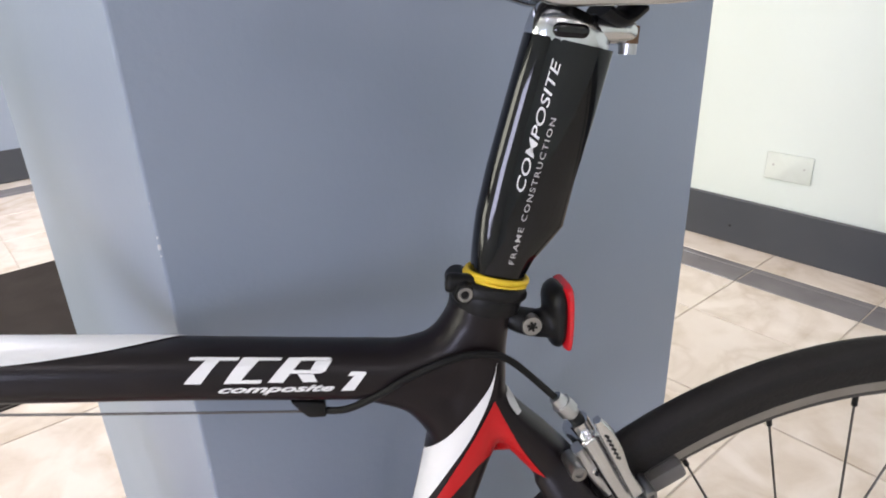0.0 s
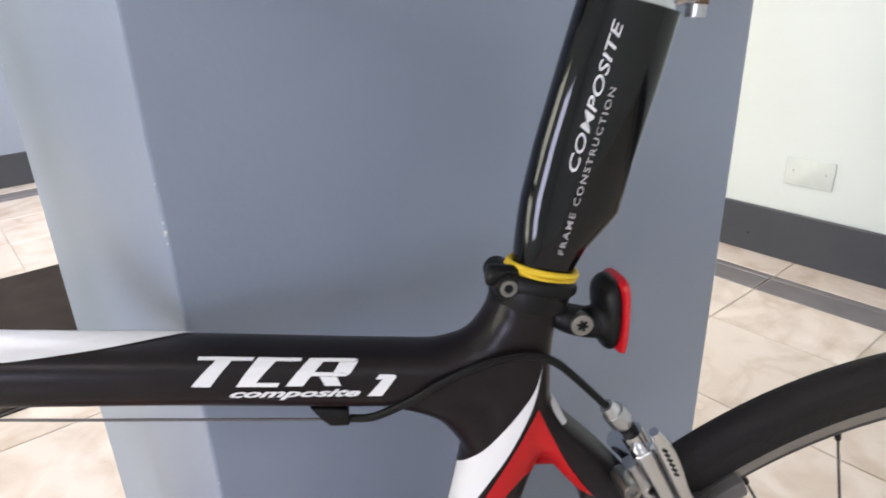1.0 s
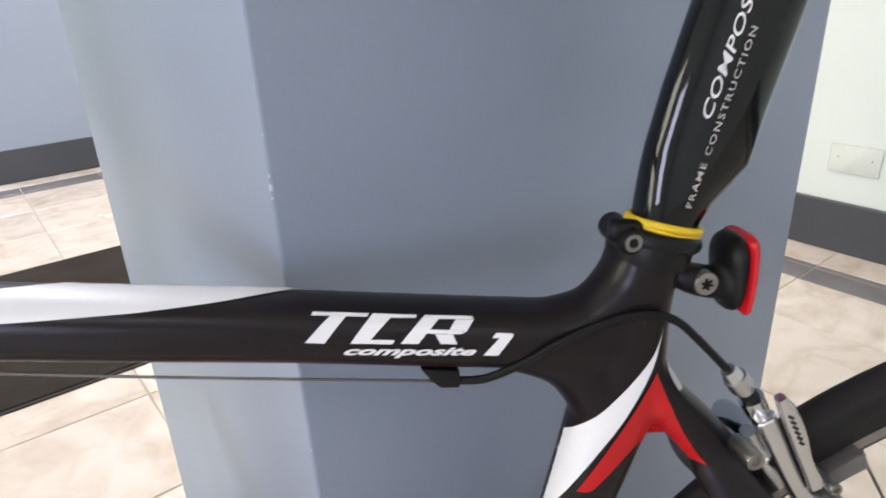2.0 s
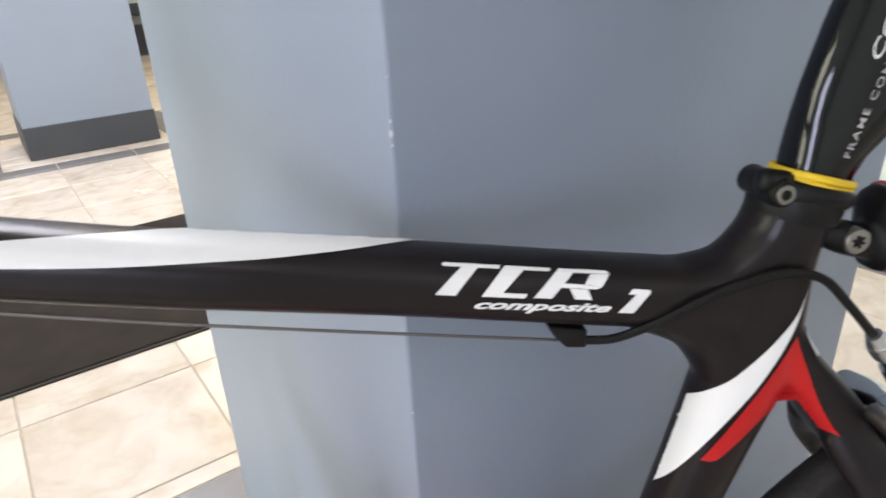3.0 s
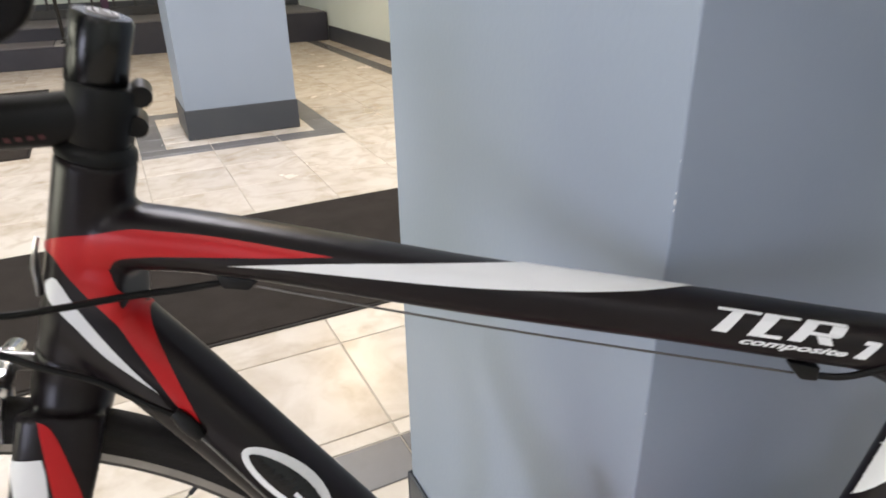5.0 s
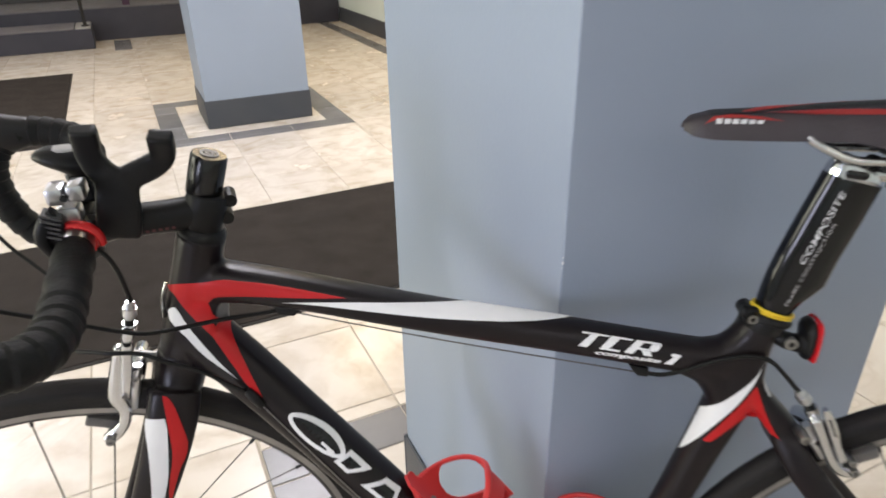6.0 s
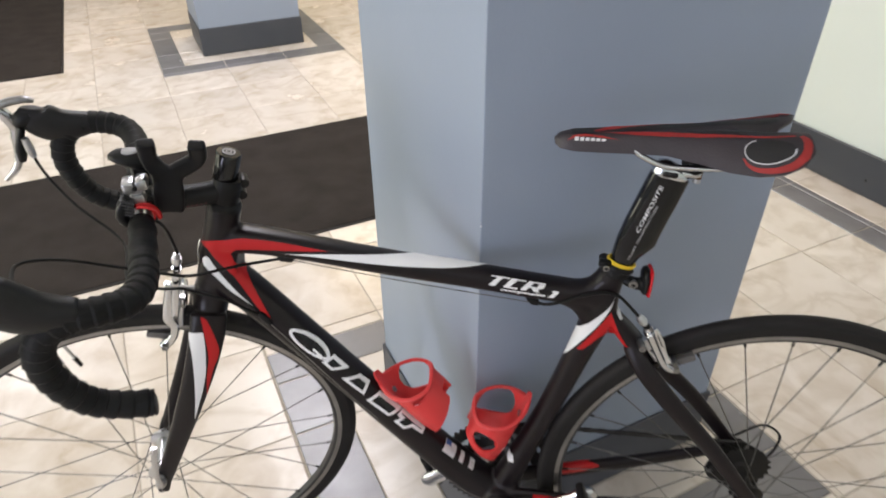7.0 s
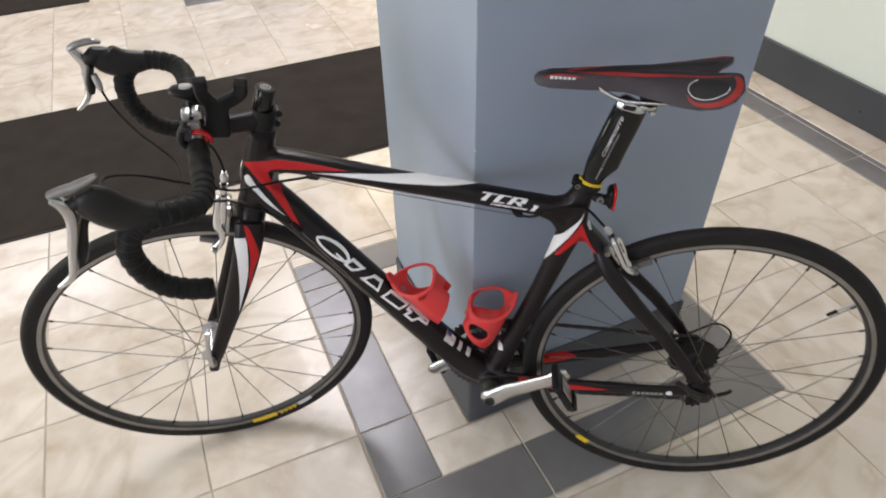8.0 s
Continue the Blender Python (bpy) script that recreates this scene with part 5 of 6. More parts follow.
z = AXIS.copy()
x = Vector((-z.z, 0, z.x))
fm = Matrix((x, z.cross(x), z)).transposed().to_4x4()
fm.translation = on_axis(0.672)
front_brake = caliper("front_brake", STEER @ fm @ Matrix.Diagonal((1, -1, 1, 1)), "polished alloy front brake caliper",
                      [(0.0520, 0.044, 0.0052), (0.0515, 0.020, 0.0048), (0.0490, -0.010, 0.0052), (0.0475, -0.037, 0.0042)],
                      [(0.0595, 0.020, 0.0040), (0.0590, 0.000, 0.0062), (0.0575, -0.024, 0.0082), (0.0555, -0.044, 0.0085), (0.0475, -0.058, 0.0070), (0.0460, -0.074, 0.0060), (0.0520, -0.090, 0.0072), (0.0610, -0.100, 0.0062)],
                      [(0.0410, -0.006, 0.0045), (0.0405, -0.030, 0.0048), (0.0395, -0.060, 0.0042)],
                      [(0.0485, -0.034, 0.0028), (0.0570, -0.0945, 0.0048), (0.0400, -0.012, 0.0038)], (0.0640, -0.0845, -0.12), (0.040, -0.020))
adjuster(front_brake, ((0.0540, 0.0688), (0.0527, 0.0500)), ((0.0527, 0.0510), (0.0524, 0.0440)), ((0.0522, 0.0450), (0.0515, 0.0300)), -0.024)
mount = bmesh.new()
rod(mount, P(0.018, -0.012), P(0.046, -0.012), 0.0062, 14)
part("mounting_bolt", mount, STEEL, front_brake, "steel mounting bolt")
rear_brake = caliper("rear_brake", None, "polished alloy rear brake caliper",
                     [(-0.2005, 0.6550, 0.0024), (-0.1945, 0.6450, 0.0046), (-0.1885, 0.6325, 0.0047), (-0.1845, 0.6225, 0.0042), (-0.1800, 0.6120, 0.0036), (-0.1720, 0.5970, 0.0046)],
                     [(-0.2040, 0.6405, 0.0064), (-0.1955, 0.6240, 0.0058), (-0.1855, 0.6040, 0.0056), (-0.1750, 0.5870, 0.0060), (-0.1640, 0.5800, 0.0066), (-0.1540, 0.5820, 0.0062)],
                     [(-0.2080, 0.6290, 0.0035), (-0.1980, 0.6110, 0.0045), (-0.1860, 0.5920, 0.0040)],
                     [(-0.2120, 0.6215, 0.0052), (-0.1600, 0.5850, 0.0046), (-0.1640, 0.5965, 0.0036)], (-0.1500, 0.5900, -0.46), (-0.1930, 0.6080))
for k in range(6):
    bar_ = boxed(-0.0007, 0.0007, -0.0004, 0.0004, -0.0014, 0.0014)
    bar_.transform(Matrix.Translation((-0.1950 + 0.0016 * k, -0.0362, 0.6445 - 0.0033 * k)) @ Matrix.Rotation(radians(28), 4, "Y") @ Matrix.Rotation(radians(90), 4, "Y"))
    part("lever_lettering", bar_, PLASTIC, rear_brake, "small black illegible lettering", smooth=False)
adjuster(rear_brake, ((-0.2222, 0.6665), (-0.2110, 0.6530)), ((-0.2115, 0.6535), (-0.2065, 0.6465)), ((-0.2078, 0.6485), (-0.2015, 0.6370)), -0.021)


# -- cables
def cable(name, pts, r, mat, label, m=None):
    return part(name, swept(pts, r, seg=8, steps=8, ref=(0.3, 0.8, 0.5)), mat, bike, label, m=m)


cable("rear_brake_housing", [P(-0.3555, 0.6685, -0.006), P(-0.3431, 0.6718, -0.012), P(-0.3247, 0.6825, -0.0185), P(-0.3084, 0.6925, -0.0215), P(-0.2922, 0.6992, -0.0228), P(-0.2761, 0.7026, -0.0228), P(-0.2631, 0.7018, -0.0225), P(-0.2515, 0.6970, -0.022), P(-0.2395, 0.6855, -0.021), P(-0.2215, 0.6655, -0.021)], 0.0022, CABLE, "black brake cable housing")
cable("brake_wire", [P(-0.699, 0.7225, -0.0055), P(-0.55, 0.6955, -0.004), P(-0.369, 0.6690, -0.0045)], 0.0008, SPOKE, "bare steel brake wire under the top tube")
def cable_stop(outline_xz, y0, y1):
    """A moulded lug of the tube's underside: an outline extruded across the bicycle, with rounded edges."""
    bm2 = bmesh.new()
    face = bm2.faces.new([bm2.verts.new((x, y0, z)) for x, z in outline_xz])
    ext = bmesh.ops.extrude_face_region(bm2, geom=[face])
    bmesh.ops.translate(bm2, verts=[v for v in ext["geom"] if isinstance(v, bmesh.types.BMVert)], vec=(0, y1 - y0, 0))
    bmesh.ops.recalc_face_normals(bm2, faces=bm2.faces)
    bmesh.ops.bevel(bm2, geom=list(bm2.edges), offset=0.0012, segments=2, affect="EDGES", profile=0.5)
    part("cable_stop", bm2, PLASTIC, bike, "black cable stop under the top tube", angle=50)


cable_stop([(-0.3755, 0.6790), (-0.3560, 0.6755), (-0.3562, 0.6658), (-0.3660, 0.6668), (-0.3705, 0.6715)], -0.0090, 0.0010)
cable_stop([(-0.7200, 0.7310), (-0.6930, 0.7275), (-0.7000, 0.7205), (-0.7160, 0.7215)], -0.0095, 0.0005)
cable("shift_housing", [STEER_BAR @ P(-0.990, 0.869, -0.195), P(-0.955, 0.812, -0.180), P(-0.928, 0.804, -0.150), P(-0.888, 0.772, -0.112), P(-0.845, 0.742, -0.080), P(-0.822, 0.729, -0.064), P(-0.798, 0.7245, -0.045), P(-0.767, 0.724, -0.027), P(-0.742, 0.7225, -0.013), P(-0.717, 0.7245, -0.006)], 0.0022, CABLE, "black cable housing crossing the head tube")
cable("shift_housing", [STEER_BAR @ P(-1.0245, 0.816, 0.195), STEER_BAR @ P(-1.017, 0.783, 0.190), STEER_BAR @ P(-0.990, 0.740, 0.165), P(-0.985, 0.700, 0.060), P(-0.925, 0.700, -0.040), P(-0.870, 0.705, -0.062), P(-0.839, 0.701, -0.055), P(-0.816, 0.686, -0.046), P(-0.790, 0.671, -0.037), P(-0.766, 0.652, -0.031), P(-0.752, 0.640, -0.026)], 0.0022, CABLE, "black cable housing to the down tube")
cable("front_brake_housing", [P(-0.874, 0.822, -0.030), P(-0.862, 0.808, -0.030), P(-0.8570, 0.786, -0.026), P(-0.8545, 0.754, -0.024)], 0.0022, CABLE, "black front brake cable housing", m=STEER)
s = bmesh.new()
sweep(s, [P(-0.752, 0.643, -0.026), P(-0.745, 0.634, -0.026), P(-0.738, 0.624, -0.026)], [0.0035, 0.005, 0.0035], [0.004, 0.006, 0.004], seg=12, steps=4)
part("barrel_adjuster", s, PLASTIC, bike, "black cable adjuster on the down tube")
cable("shift_wire", [P(-0.738, 0.624, -0.026), P(-0.60, 0.452, -0.024), P(-0.43, 0.262, -0.012)], 0.0007, STEEL, "bare steel shift wire along the down tube")
cable("derailleur_housing", [P(-0.05, 0.330, 0.066), P(0.0, 0.352, 0.072), P(0.045, 0.375, 0.078), P(0.080, 0.350, 0.080), P(0.074, 0.310, 0.076), P(0.050, 0.290, 0.072)], 0.0022, CABLE, "black housing loop to the rear derailleur")


# -- bottle cages
def bottle_cage(foot, along, out, m_label, near, dip, low):
    """A moulded shell round a bottle; along: up the tube, out: away from the tube; near: the side whose wall is cut down by dip; low: its low opening."""
    z, x = Vector(along).normalized(), Vector(out).normalized()
    m = Matrix((x, z.cross(x), z)).transposed().to_4x4()
    m.translation = Vector(foot) + x * 0.040
    R, N, M_ = 0.0385, 144, 90
    bm2 = bmesh.new()
    top = 0.146
    grid = {}

    def place(i, j):
        if (i % N, j) not in grid:
            a = 2 * math.pi * i / N
            h = top * j / M_
            r = R * (1 - 0.16 * (1 - min(1, h / 0.05)) ** 2)
            grid[(i % N, j)] = bm2.verts.new((-r * math.cos(a), r * math.sin(a), h))
        return grid[(i % N, j)]

    for i in range(N):
        a = 2 * math.pi * (i + 0.5) / N
        b = abs((a + math.pi) % (2 * math.pi) - math.pi)  # 0 on the tube, pi at the open side
        for j in range(M_):
            h = top * (j + 0.5) / M_
            cheek = near * math.sin(a) > 0
            upper = 0.130 - 0.036 * min(1, b / 2.4) + (0.014 if b < 0.32 else 0) - (dip * math.sin(b) if cheek else 0)
            lower = 0.0 if b < 0.5 else 0.002 + 0.040 * max(0, (b - 0.5) / 2.3) ** 1.2
            keep = lower <= h <= upper
            if cheek:
                hole = ((b - low[0]) / low[1]) ** 2 + ((h - low[2] - 0.006 * (b - 1.5)) / low[3]) ** 2 < 1
            else:
                hole = ((b - 1.55) / 0.92) ** 2 + ((h - 0.080 + 0.006 * (b - 1.6)) / 0.0300) ** 2 < 1
            gap = b > 2.85 and h < 0.062
            if keep and not hole and not gap:
                bm2.faces.new((place(i, j), place(i + 1, j), place(i + 1, j + 1), place(i, j + 1)))
    for _ in range(6):
        bmesh.ops.smooth_vert(bm2, verts=[v for v in bm2.verts if v.is_boundary], factor=0.5, use_axis_x=True, use_axis_y=True, use_axis_z=True)
    bmesh.ops.recalc_face_normals(bm2, faces=bm2.faces)
    bmesh.ops.solidify(bm2, geom=list(bm2.faces), thickness=0.0036)
    cage = part("bottle_cage", bm2, CAGE_RED, bike, m_label, m=m, angle=35)
    rim = bmesh.new()
    loop = []
    for i in range(49):
        a = 2 * math.pi * i / 48
        b = abs((a + math.pi) % (2 * math.pi) - math.pi)
        loop.append((-(R + 0.0005) * math.cos(a), (R + 0.0005) * math.sin(a), 0.1285 - 0.036 * min(1, b / 2.4) - (dip * math.sin(b) if near * math.sin(a) > 0 else 0)))
    sweep(rim, loop, 0.0030, 0.0036, seg=8, steps=1, ref=(0, 0, 1), cap=False)
    part("rim", rim, CAGE_RED, cage, "thick red upper rim")
    for h in (0.034, 0.098):
        bt = bmesh.new()
        rod(bt, (-R - 0.004, 0, h), (-R + 0.006, 0, h), 0.005, 12)
        part("cage_bolt", bt, STEEL, cage, "steel cage bolt")
    return cage


dt_dir = Vector((-0.642, 0, 0.767))
bottle_cage(P(-0.4885, 0.3805) + dt_dir * 0.033, dt_dir, (0.767, 0, 0.642), "red plastic bottle cage on the down tube", -1, 0.013, (1.85, 0.36, 0.080, 0.0048))
st_dir = Vector((0.30, 0, 0.954))
bottle_cage(P(-0.3925, 0.360) - st_dir * 0.006, st_dir, (-0.954, 0, 0.30), "red plastic bottle cage on the seat tube", 1, 0.016, (1.75, 0.58, 0.050, 0.0150))

# -- cranks, pedals, drivetrain
CR = Vector((0.143, 0, 0.106)).normalized()
for sgn, way in ((-1, CR), (1, -CR)):
    arm = bmesh.new()
    a, e = BB + Vector((0, 0.068 * sgn, 0)), BB + Vector((0, 0.082 * sgn, 0)) + way * 0.1640
    sweep(arm, [a - way * 0.014, a, a + way * 0.035, (a + e) / 2, e - way * 0.03, e, e + way * 0.012], [0.006, 0.0105, 0.008, 0.007, 0.0065, 0.0075, 0.004], [0.012, 0.0205, 0.0190, 0.0165, 0.0155, 0.0158, 0.008], seg=18, steps=5, power=2.6)
    crank = part("crank_arm", arm, POLISHED, bike, "polished alloy crank arm")
    b2 = bmesh.new()
    revolve(b2, [(0.0, 0.0795 * sgn), (0.0045, 0.0795 * sgn), (0.006, 0.0805 * sgn), (0.0095, 0.0805 * sgn), (0.0105, 0.0775 * sgn), (0.0105, 0.074 * sgn)], 20, closed=False, m=Matrix.Translation((BB.x, 0, BB.z)))
    part("crank_bolt", b2, DARK_METAL, crank, "dark crank bolt")
    ped = bmesh.new()
    c = e + Vector((0, 0.038 * sgn, 0))
    rod(ped, e, c + Vector((0, 0.02 * sgn, 0)), 0.006, 12)
    tilt = Matrix.Translation(c) @ Matrix.Rotation(radians(62 if sgn < 0 else 70), 4, "Y")
    pb = bmesh.new()
    box(pb, -0.034, 0.034, -0.022, 0.022, -0.006, 0.006, bevel=0.003, seg=2)
    box(pb, -0.046, -0.028, -0.026, 0.026, -0.004, 0.008, bevel=0.003, seg=2)
    box(pb, 0.026, 0.042, -0.018, 0.018, -0.003, 0.011, bevel=0.003, seg=2)
    pb.transform(tilt)
    pedal = part("pedal", pb, PLASTIC, bike, "black clip-in pedal")
    part("pedal_axle", ped, STEEL, pedal, "steel pedal axle")
    pl = bmesh.new()
    box(pl, -0.020, 0.020, -0.015, 0.015, 0.0065, 0.009, bevel=0.001)
    pl.transform(tilt)
    part("pedal_plate", pl, ALLOY, pedal, "worn steel pedal plate", smooth=False)
for sgn in (-1, 1):
    bbs = bmesh.new()
    revolve(bbs, [(0.012, 0.034 * sgn), (0.021, 0.034 * sgn), (0.022, 0.040 * sgn), (0.020, 0.047 * sgn), (0.012, 0.060 * sgn)], 28, m=Matrix.Translation((BB.x, 0, BB.z)))
    part("bottom_bracket_cup", bbs, DARK_METAL, bike, "dark bottom bracket cup")


def toothed(radius, teeth, y, thick, inner):
    bm2 = bmesh.new()
    n = teeth * 4
    rings = []
    for yy in (y - thick, y + thick):
        outer = []
        inn = []
        for k in range(n):
            a = 2 * math.pi * k / n
            r = radius + (0.0035 if k % 4 in (1, 2) else -0.001)
            outer.append(bm2.verts.new((r * math.cos(a), yy, r * math.sin(a))))
            inn.append(bm2.verts.new((inner * math.cos(a), yy, inner * math.sin(a))))
        rings.append((outer, inn))
    (o0, i0), (o1, i1) = rings
    for k in range(n):
        q = (k + 1) % n
        bm2.faces.new((o0[k], o0[q], o1[q], o1[k]))
        bm2.faces.new((i0[k], i1[k], i1[q], i0[q]))
        bm2.faces.new((o0[k], i0[k], i0[q], o0[q]))
        bm2.faces.new((o1[k], o1[q], i1[q], i1[k]))
    return bm2


for rad_, teeth, y in ((0.104, 53, 0.047), (0.078, 39, 0.039)):
    part("chainring", toothed(rad_, teeth, y, 0.0013, rad_ - 0.020), RIM_DARK, bike, "dark toothed chainring", m=Matrix.Translation(BB), angle=20)
sp = bmesh.new()
for k in range(5):
    a = 2 * math.pi * k / 5 + 0.3
    sweep(sp, [BB + Vector((0.01 * math.cos(a), 0.055, 0.01 * math.sin(a))), BB + Vector((0.066 * math.cos(a), 0.047, 0.066 * math.sin(a)))], [0.004, 0.003], [0.011, 0.008], seg=10, steps=1)
part("spider", sp, ALLOY, bike, "alloy chainring spider")
for k in range(9):
    t = 12 + k * 1.25
    part("sprocket", toothed(0.0125 * t / 6.2, int(t), 0.0535 - 0.0042 * k, 0.0009, 0.015), BLACK_STEEL, bike, "dark cassette sprocket", m=Matrix.Translation(REAR_HUB), angle=20)
lower0, lower1 = BB + Vector((0.0, 0.046, -0.105)), P(0.040, 0.190, 0.040)
upper0, upper1 = BB + Vector((0.02, 0.046, 0.104)), REAR_HUB + Vector((0.0, 0.040, 0.036))
links = [mesh_of(boxed(-0.0075, 0.0075, -w, w, -0.0038, 0.0038, bevel=0.0015), "link", DARK_METAL, smooth=False) for w in (0.0026, 0.0035)]
chain = new("chain")
chain.parent = bike
for a, e in ((lower0, lower1), (upper0, upper1)):
    n = int((e - a).length / 0.0127)
    turn = (e - a).to_track_quat("X", "Z").to_matrix().to_4x4()
    for k in range(n):
        lk = new("chain_link", links[k % 2])
        lk.parent = chain
        lk.matrix_basis = Matrix.Translation(a.lerp(e, (k + 0.5) / n)) @ turn
rd = bmesh.new()
sweep(rd, [P(0.004, 0.322, 0.066), P(0.014, 0.296, 0.074), P(0.022, 0.272, 0.074), P(0.030, 0.250, 0.066)], [0.008, 0.012, 0.013, 0.009], [0.009, 0.013, 0.014, 0.010], seg=14, steps=4)
for yy in (0.034, 0.047):
    sweep(rd, [P(0.030, 0.262, yy), P(0.038, 0.236, yy), P(0.040, 0.200, yy), P(0.030, 0.182, yy)], [0.0012] * 4, [0.012, 0.011, 0.010, 0.008], seg=10, steps=3)
sweep(rd, [P(-0.024, 0.262, 0.066), P(-0.010, 0.268, 0.074), P(0.006, 0.280, 0.074), P(0.016, 0.296, 0.068)], [0.010, 0.014, 0.014, 0.010], [0.014, 0.021, 0.020, 0.013], seg=16, steps=4, power=2.6)
derailleur = part("rear_derailleur", rd, BLACK_STEEL, bike, "dark rear derailleur")
for x_, z_ in ((0.030, 0.254), (0.034, 0.192)):
    part("jockey_wheel", toothed(0.021, 11, 0.0405, 0.0035, 0.006), PLASTIC, derailleur, "black jockey wheel", m=Matrix.Translation((x_, 0, z_)), angle=20)
arm = bmesh.new()
sweep(arm, [P(0.02, 0.20, 0.045), P(0.06, 0.188, 0.050), P(0.10, 0.196, 0.055), P(0.112, 0.206, 0.056)], [0.004, 0.004, 0.004, 0.003], [0.006, 0.006, 0.005, 0.004], seg=10, steps=4)
part("chain_guard", arm, PLASTIC, bike, "black hooked guard behind the derailleur")
end = bmesh.new()
sweep(end, [P(-0.030, 0.345, -0.066), P(-0.012, 0.338, -0.0675), P(0.002, 0.326, -0.0675), P(0.008, 0.308, -0.066)], [0.005, 0.0065, 0.0065, 0.004], [0.012, 0.019, 0.019, 0.010], seg=14, steps=4, power=2.6)
part("dropout", end, PLASTIC, bike, "black rear dropout")
rq = bmesh.new()
revolve(rq, [(0.0, -0.082), (0.006, -0.082), (0.0085, -0.078), (0.0085, -0.067), (0.0, -0.066)], 18, closed=False, m=Matrix.Translation(REAR_HUB))
sweep(rq, [REAR_HUB + Vector((0, -0.077, 0)), REAR_HUB + Vector((-0.024, -0.080, 0.012)), REAR_HUB + Vector((-0.055, -0.074, 0.030))], [0.004, 0.003, 0.003], [0.006, 0.006, 0.006], seg=10, steps=4)
part("quick_release", rq, DARK_METAL, bike, "dark quick release lever")


decal("tag", [(-0.3505, 0.4880, S), (-0.3465, 0.4890, S), (-0.3440, 0.4790, S), (-0.3485, 0.4775, S)], STICKER, "small white label on the seat tube", 0)
decal("tag", [(-0.384, 0.352, S), (-0.374, 0.355, S), (-0.376, 0.368, S), (-0.386, 0.365, S)], STICKER, "small white tag on the seat tube", 0)


# -- rim labels and valves
def rim_patch(a0, a1, r0, r1, y):
    bm2 = bmesh.new()
    prev = None
    n = max(2, int((a1 - a0) / 3))
    for k in range(n + 1):
        a = radians(a0 + (a1 - a0) * k / n)
        cur = [bm2.verts.new((r * math.cos(a), y, r * math.sin(a))) for r in (r0, r1)]
        if prev:
            bm2.faces.new((prev[0], prev[1], cur[1], cur[0]))
        prev = cur
    return bm2


part("rim_label", rim_patch(274, 285, 0.2965, 0.3105, -0.0112), YELLOW, front_wheel, "yellow rim label", smooth=False)
for k in range(4):
    part("rim_label", rim_patch(286.5 + 2.2 * k, 288.0 + 2.2 * k, 0.2985, 0.3095, -0.0112), YELLOW, front_wheel, "yellow lettering bar", smooth=False)
part("rim_label", rim_patch(296, 303, 0.2985, 0.3100, -0.0112), STICKER, front_wheel, "white rim label", smooth=False)
part("rim_label", rim_patch(228, 234, 0.2975, 0.3100, -0.0112), YELLOW, rear_wheel, "small yellow rim label", smooth=False)
for wh, a in ((front_wheel, 102), (rear_wheel, 39.9)):
    v = bmesh.new()
    c, s_ = math.cos(radians(a)), math.sin(radians(a))
    rod(v, (0.294 * c, 0, 0.294 * s_), (0.262 * c, 0, 0.262 * s_), 0.0024, 10)
    part("valve", v, ALLOY, wh, "bare alloy valve stem")
    v = bmesh.new()
    rod(v, (0.264 * c, 0, 0.264 * s_), (0.246 * c, 0, 0.246 * s_), 0.0036, 10, 0.0028)
    part("valve_cap", v, PLASTIC, wh, "black valve cap")

# ---------------------------------------------------------------- wall outlet and the far end
outlet = tagged(new("wall_outlet"), "ivory plastic blank wall plate low on the wall", "wall plate")
outlet.location = (RIGHT, 0.431, 0.291)
part("plate", boxed(-0.004, -0.0006, -0.071, 0.071, -0.043, 0.043, bevel=0.003, seg=2), OUTLET, outlet)
for y in (-0.047, 0.047):
    bm = bmesh.new()
    rod(bm, (-0.0048, y, 0.004), (-0.003, y, 0.004), 0.0028, 12)
    part("screw", bm, GREY_PRINT, outlet, "small grey screw")

structure("platform", boxed(LEFT, RIGHT - 0.016, 7.15, BACK - 0.02, 0.0, 0.30, bevel=0.006), STEP_PAINT, "raised dark navy painted platform")
structure("platform_deck", boxed(LEFT + 0.01, RIGHT - 0.02, 7.21, BACK - 0.021, 0.3005, 0.308), STEP_TREAD, "worn lilac grey platform deck")
step = tagged(new("wooden_step"), "dark navy painted step with worn grey tread", "step")
part("riser", boxed(LEFT + 0.3, -0.59, 6.66, 7.148, 0.001, 0.180, bevel=0.006), STEP_PAINT, step, smooth=False)
part("tread", boxed(LEFT + 0.31, -0.735, 6.67, 7.147, 0.1805, 0.191, bevel=0.003), STEP_TREAD, step, "worn grey tread", smooth=False)
part("tread_edge", boxed(-0.725, -0.595, 6.67, 7.13, 0.1805, 0.191, bevel=0.003), GREY_PRINT, step, "pale tread corner", smooth=False)
rail = tagged(new("rail_post"), "slim dark metal rail post on the step", "rail post")
bm = bmesh.new()
rod(bm, (-0.64, 6.82, 0.1915), (-0.64, 6.82, 1.05), 0.016, 14)
rod(bm, (-0.64, 6.82, 0.1915), (-0.64, 6.82, 0.201), 0.035, 18)
part("post", bm, DARK_METAL, rail)
post_v = tagged(new("platform_post"), "dark purple square post on the platform", "post")
part("shaft", boxed(-0.275, -0.205, 7.26, 7.33, 0.3085, 1.9, bevel=0.006), material("dark_purple_paint", (0.05, 0.016, 0.045), 0.4, scale=10), post_v, smooth=False)
# a grey patch of border tile, built as a thin slab
small_tile = tagged(new("border_patch"), "grey border tile patch in the floor before the platform", "tile")
part("slab", boxed(-0.43, -0.28, 6.44, 7.03, 0.0005, 0.008, bevel=0.002), TILE_DARK, small_tile, smooth=False)
screen = tagged(new("glazed_screen"), "pale glazed screen with grey mullions behind the platform", "screen")
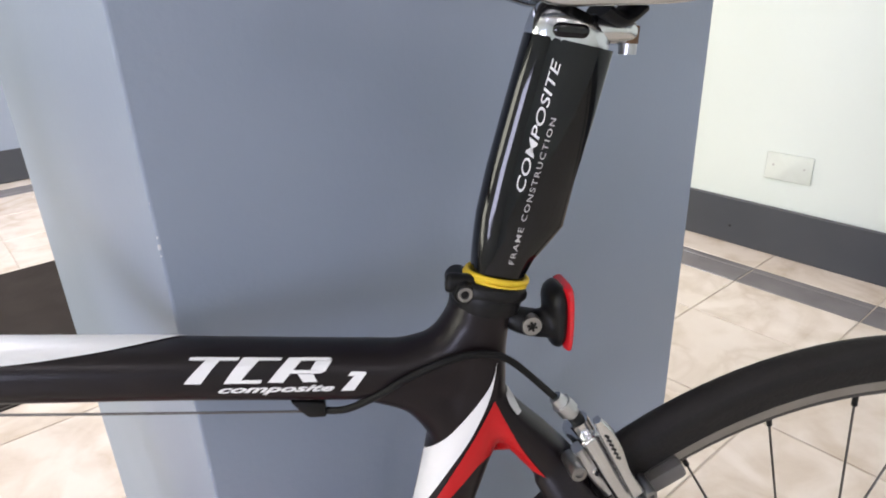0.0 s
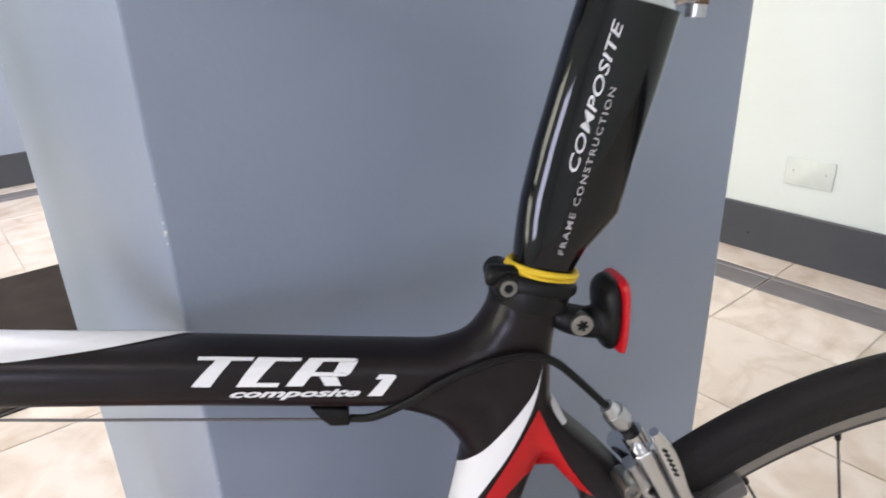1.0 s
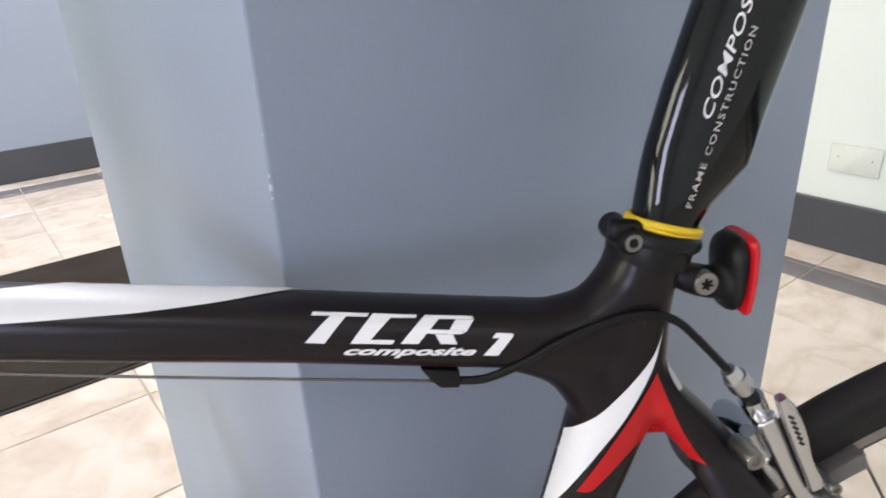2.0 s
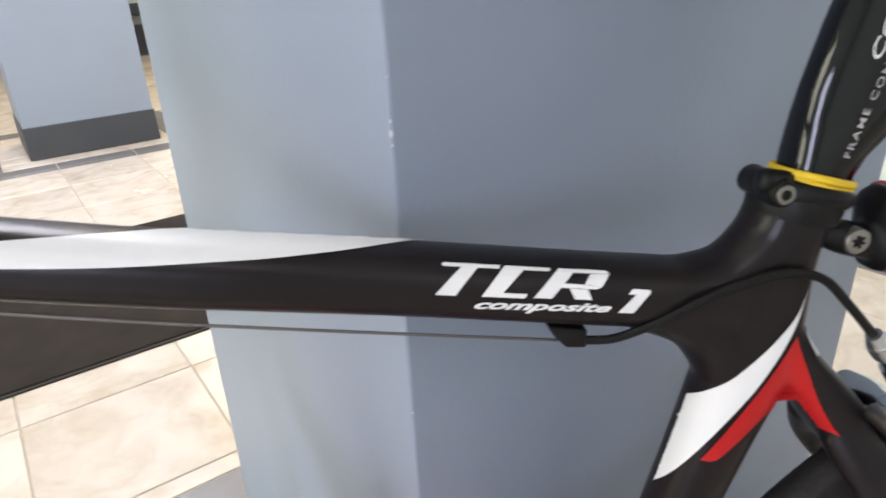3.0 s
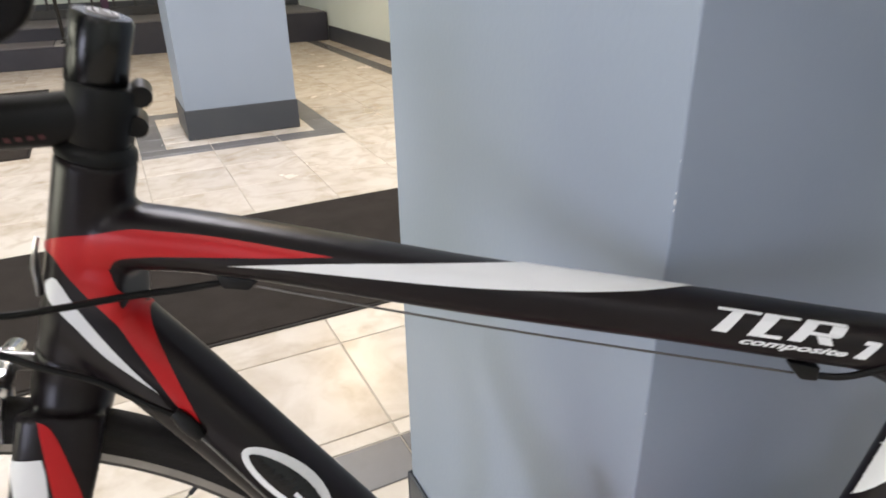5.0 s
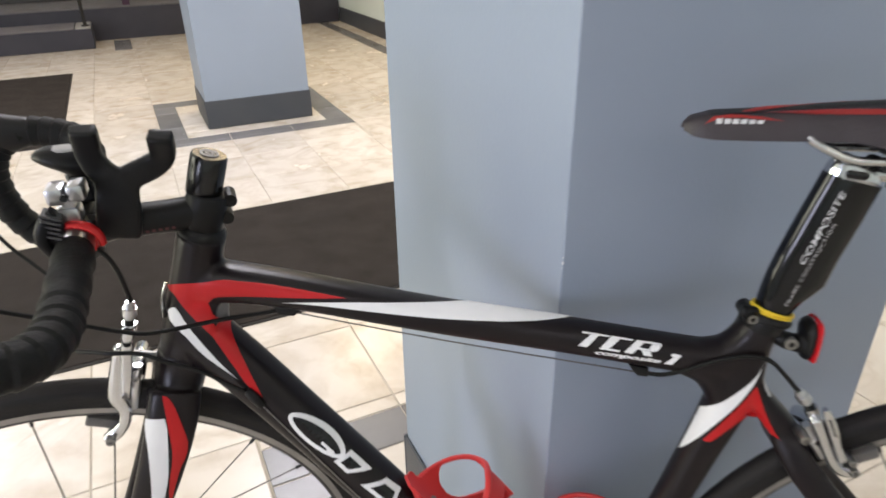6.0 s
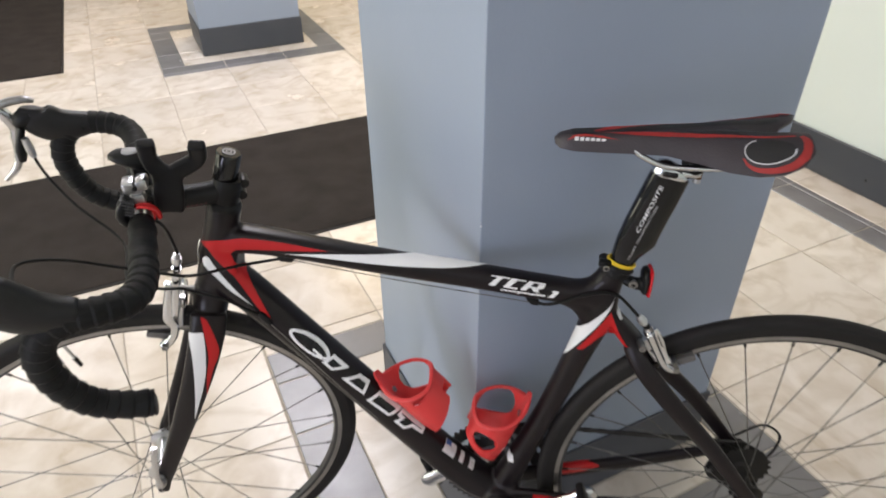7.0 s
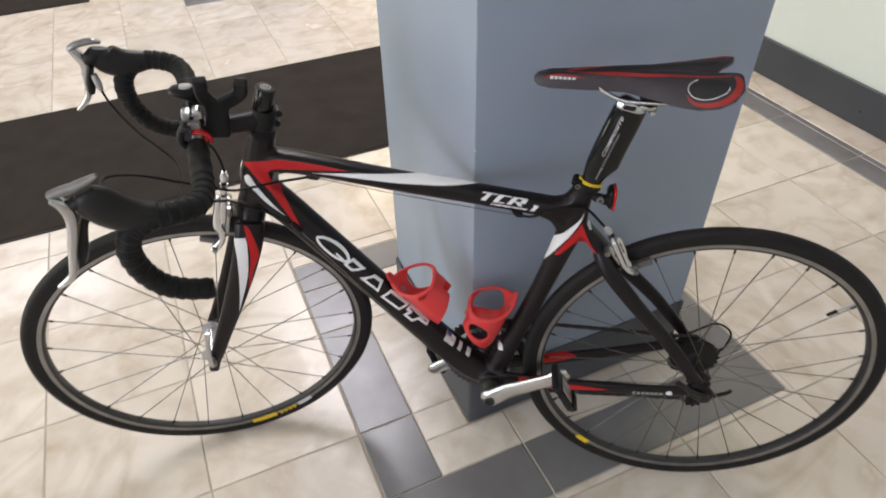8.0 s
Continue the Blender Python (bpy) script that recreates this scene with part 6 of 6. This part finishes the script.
part("bottom_rail", boxed(-3.2, 0.55, 8.13, 8.19, 0.3085, 0.40, bevel=0.004), GREY_PLASTIC, screen, smooth=False)
part("top_rail", boxed(-3.2, 0.55, 8.13, 8.19, 2.05, 2.11, bevel=0.004), GREY_PLASTIC, screen, smooth=False)
bar_mesh = mesh_of(boxed(-0.012, 0.012, 8.14, 8.18, 0.4005, 2.0495, bevel=0.003), "mullion", GREY_PLASTIC, smooth=False)
for k in range(18):
    mullion = new("mullion", bar_mesh)
    mullion.parent, mullion.location = screen, (-3.15 + 0.215 * k, 0, 0)

# a nail hole in the baseboard
bm = bmesh.new()
ellipsoid(bm, (RIGHT - 0.0145, 0.581, 0.062), (0.0012, 0.0045, 0.0035), 10)
part("nail_hole", bm, PLASTIC, baseboard_east, "small black nail hole")

# ---------------------------------------------------------------- the floor's tiles
PITCH, GX, GY, GAP = 0.3432, 0.083, 0.420, 0.0016
RINGS = [((-0.257, 0.755, -0.248, 0.718), (-0.121, 0.640, -0.106, 0.600)), ((-0.261, 0.787, 3.124, 4.150), (-0.131, 0.650, 3.268, 4.008))]
BAND = (1.700, 1.830)


def tile_mesh(w, d, mat, name):
    b, h = 0.0016, 0.009
    bm = bmesh.new()
    low = [bm.verts.new((x * w / 2, y * d / 2, -h)) for x, y in ((-1, -1), (1, -1), (1, 1), (-1, 1))]
    mid = [bm.verts.new((x * w / 2, y * d / 2, -b)) for x, y in ((-1, -1), (1, -1), (1, 1), (-1, 1))]
    top = [bm.verts.new((x * (w / 2 - b), y * (d / 2 - b), 0)) for x, y in ((-1, -1), (1, -1), (1, 1), (-1, 1))]
    for r0, r1 in ((low, mid), (mid, top)):
        for k in range(4):
            bm.faces.new((r0[k], r0[(k + 1) % 4], r1[(k + 1) % 4], r1[k]))
    bm.faces.new(top)
    return mesh_of(bm, name, mat, smooth=False)


def cut(rects, hole):
    out = []
    hx0, hx1, hy0, hy1 = hole
    for x0, x1, y0, y1 in rects:
        if x1 <= hx0 or x0 >= hx1 or y1 <= hy0 or y0 >= hy1:
            out.append((x0, x1, y0, y1))
            continue
        if min(y1, hy1) - max(y0, hy0) < 0.02:
            out.append((x0, x1, y0, hy0) if y0 < hy0 else (x0, x1, hy1, y1))
            continue
        if min(x1, hx1) - max(x0, hx0) < 0.02:
            out.append((x0, hx0, y0, y1) if x0 < hx0 else (hx1, x1, y0, y1))
            continue
        # a narrow leftover lies tight against its neighbour
        if x0 < hx0: out.append((x0 - (2 * GAP if hx0 - x0 < 0.04 else 0), hx0, y0, y1))
        if x1 > hx1: out.append((hx1, x1 + (2 * GAP if x1 - hx1 < 0.04 else 0), y0, y1))
        a, b = max(x0, hx0), min(x1, hx1)
        if y0 < hy0: out.append((a, b, y0, hy0))
        if y1 > hy1: out.append((a, b, hy1, y1))
    return [r for r in out if r[1] - r[0] > 0.012 and r[3] - r[2] > 0.012]


def split(rect):
    """A rectangle cut along the grid of joints."""
    x0, x1, y0, y1 = rect
    xs = [x0] + [GX + PITCH * k for k in range(-20, 20) if x0 + 0.02 < GX + PITCH * k < x1 - 0.02] + [x1]
    ys = [y0] + [GY + PITCH * k for k in range(-20, 40) if y0 + 0.02 < GY + PITCH * k < y1 - 0.02] + [y1]
    return [(a, b, c, d) for a, b in zip(xs, xs[1:]) for c, d in zip(ys, ys[1:])]


pale, dark = [], []
cells = split((LEFT, BAND[0], FRONT, BACK))
for outer, inner in RINGS:
    cells = cut(cells, outer)
pale += cells
pale += split((BAND[1], RIGHT, FRONT, BACK))
dark += split((BAND[0], BAND[1], FRONT, BACK))
for (outer, inner), c in zip(RINGS, (C1, C2)):
    x0, x1, y0, y1 = outer
    i0, i1, j0, j1 = inner
    for strip in ((x0, x1, y0, j0), (x0, x1, j1, y1), (x0, i0, j0, j1), (i1, x1, j0, j1)):
        dark += split(strip)
    for strip in ((i0, i1, j0, c[2] - 0.007), (i0, i1, c[3] + 0.007, j1), (i0, c[0] - 0.007, c[2] - 0.007, c[3] + 0.007), (c[1] + 0.007, i1, c[2] - 0.007, c[3] + 0.007)):
        pale += split(strip)
meshes, rest = {}, bmesh.new()
for rects, mt, nm in ((pale, TILE, "floor_tile"), (dark, TILE_DARK, "border_tile")):
    for x0, x1, y0, y1 in rects:
        if (y0 > 1.26 and y1 < 2.10 and -2.85 < x0 and x1 < 1.2) or (-2.85 < x0 and x1 < -0.79 and y0 > 3.48 and y1 < 5.46):
            continue  # under the mats
        if mt is TILE and (x0 < -1.62 or y0 < -0.95 or y1 > 7.2):
            box(rest, x0 + GAP, x1 - GAP, y0 + GAP, y1 - GAP, -0.008, 0.0)
            continue
        key = (nm, round(x1 - x0, 3), round(y1 - y0, 3))
        if key not in meshes:
            meshes[key] = tile_mesh(key[1] - 2 * GAP, key[2] - 2 * GAP, mt, nm)
        ob = new(nm, meshes[key])
        ob.location = ((x0 + x1) / 2, (y0 + y1) / 2, 0)
        ob.parent = floor
tagged(part("floor_tiles", rest, TILE, floor, "cream stone floor tiles", smooth=False), kind="stuff")
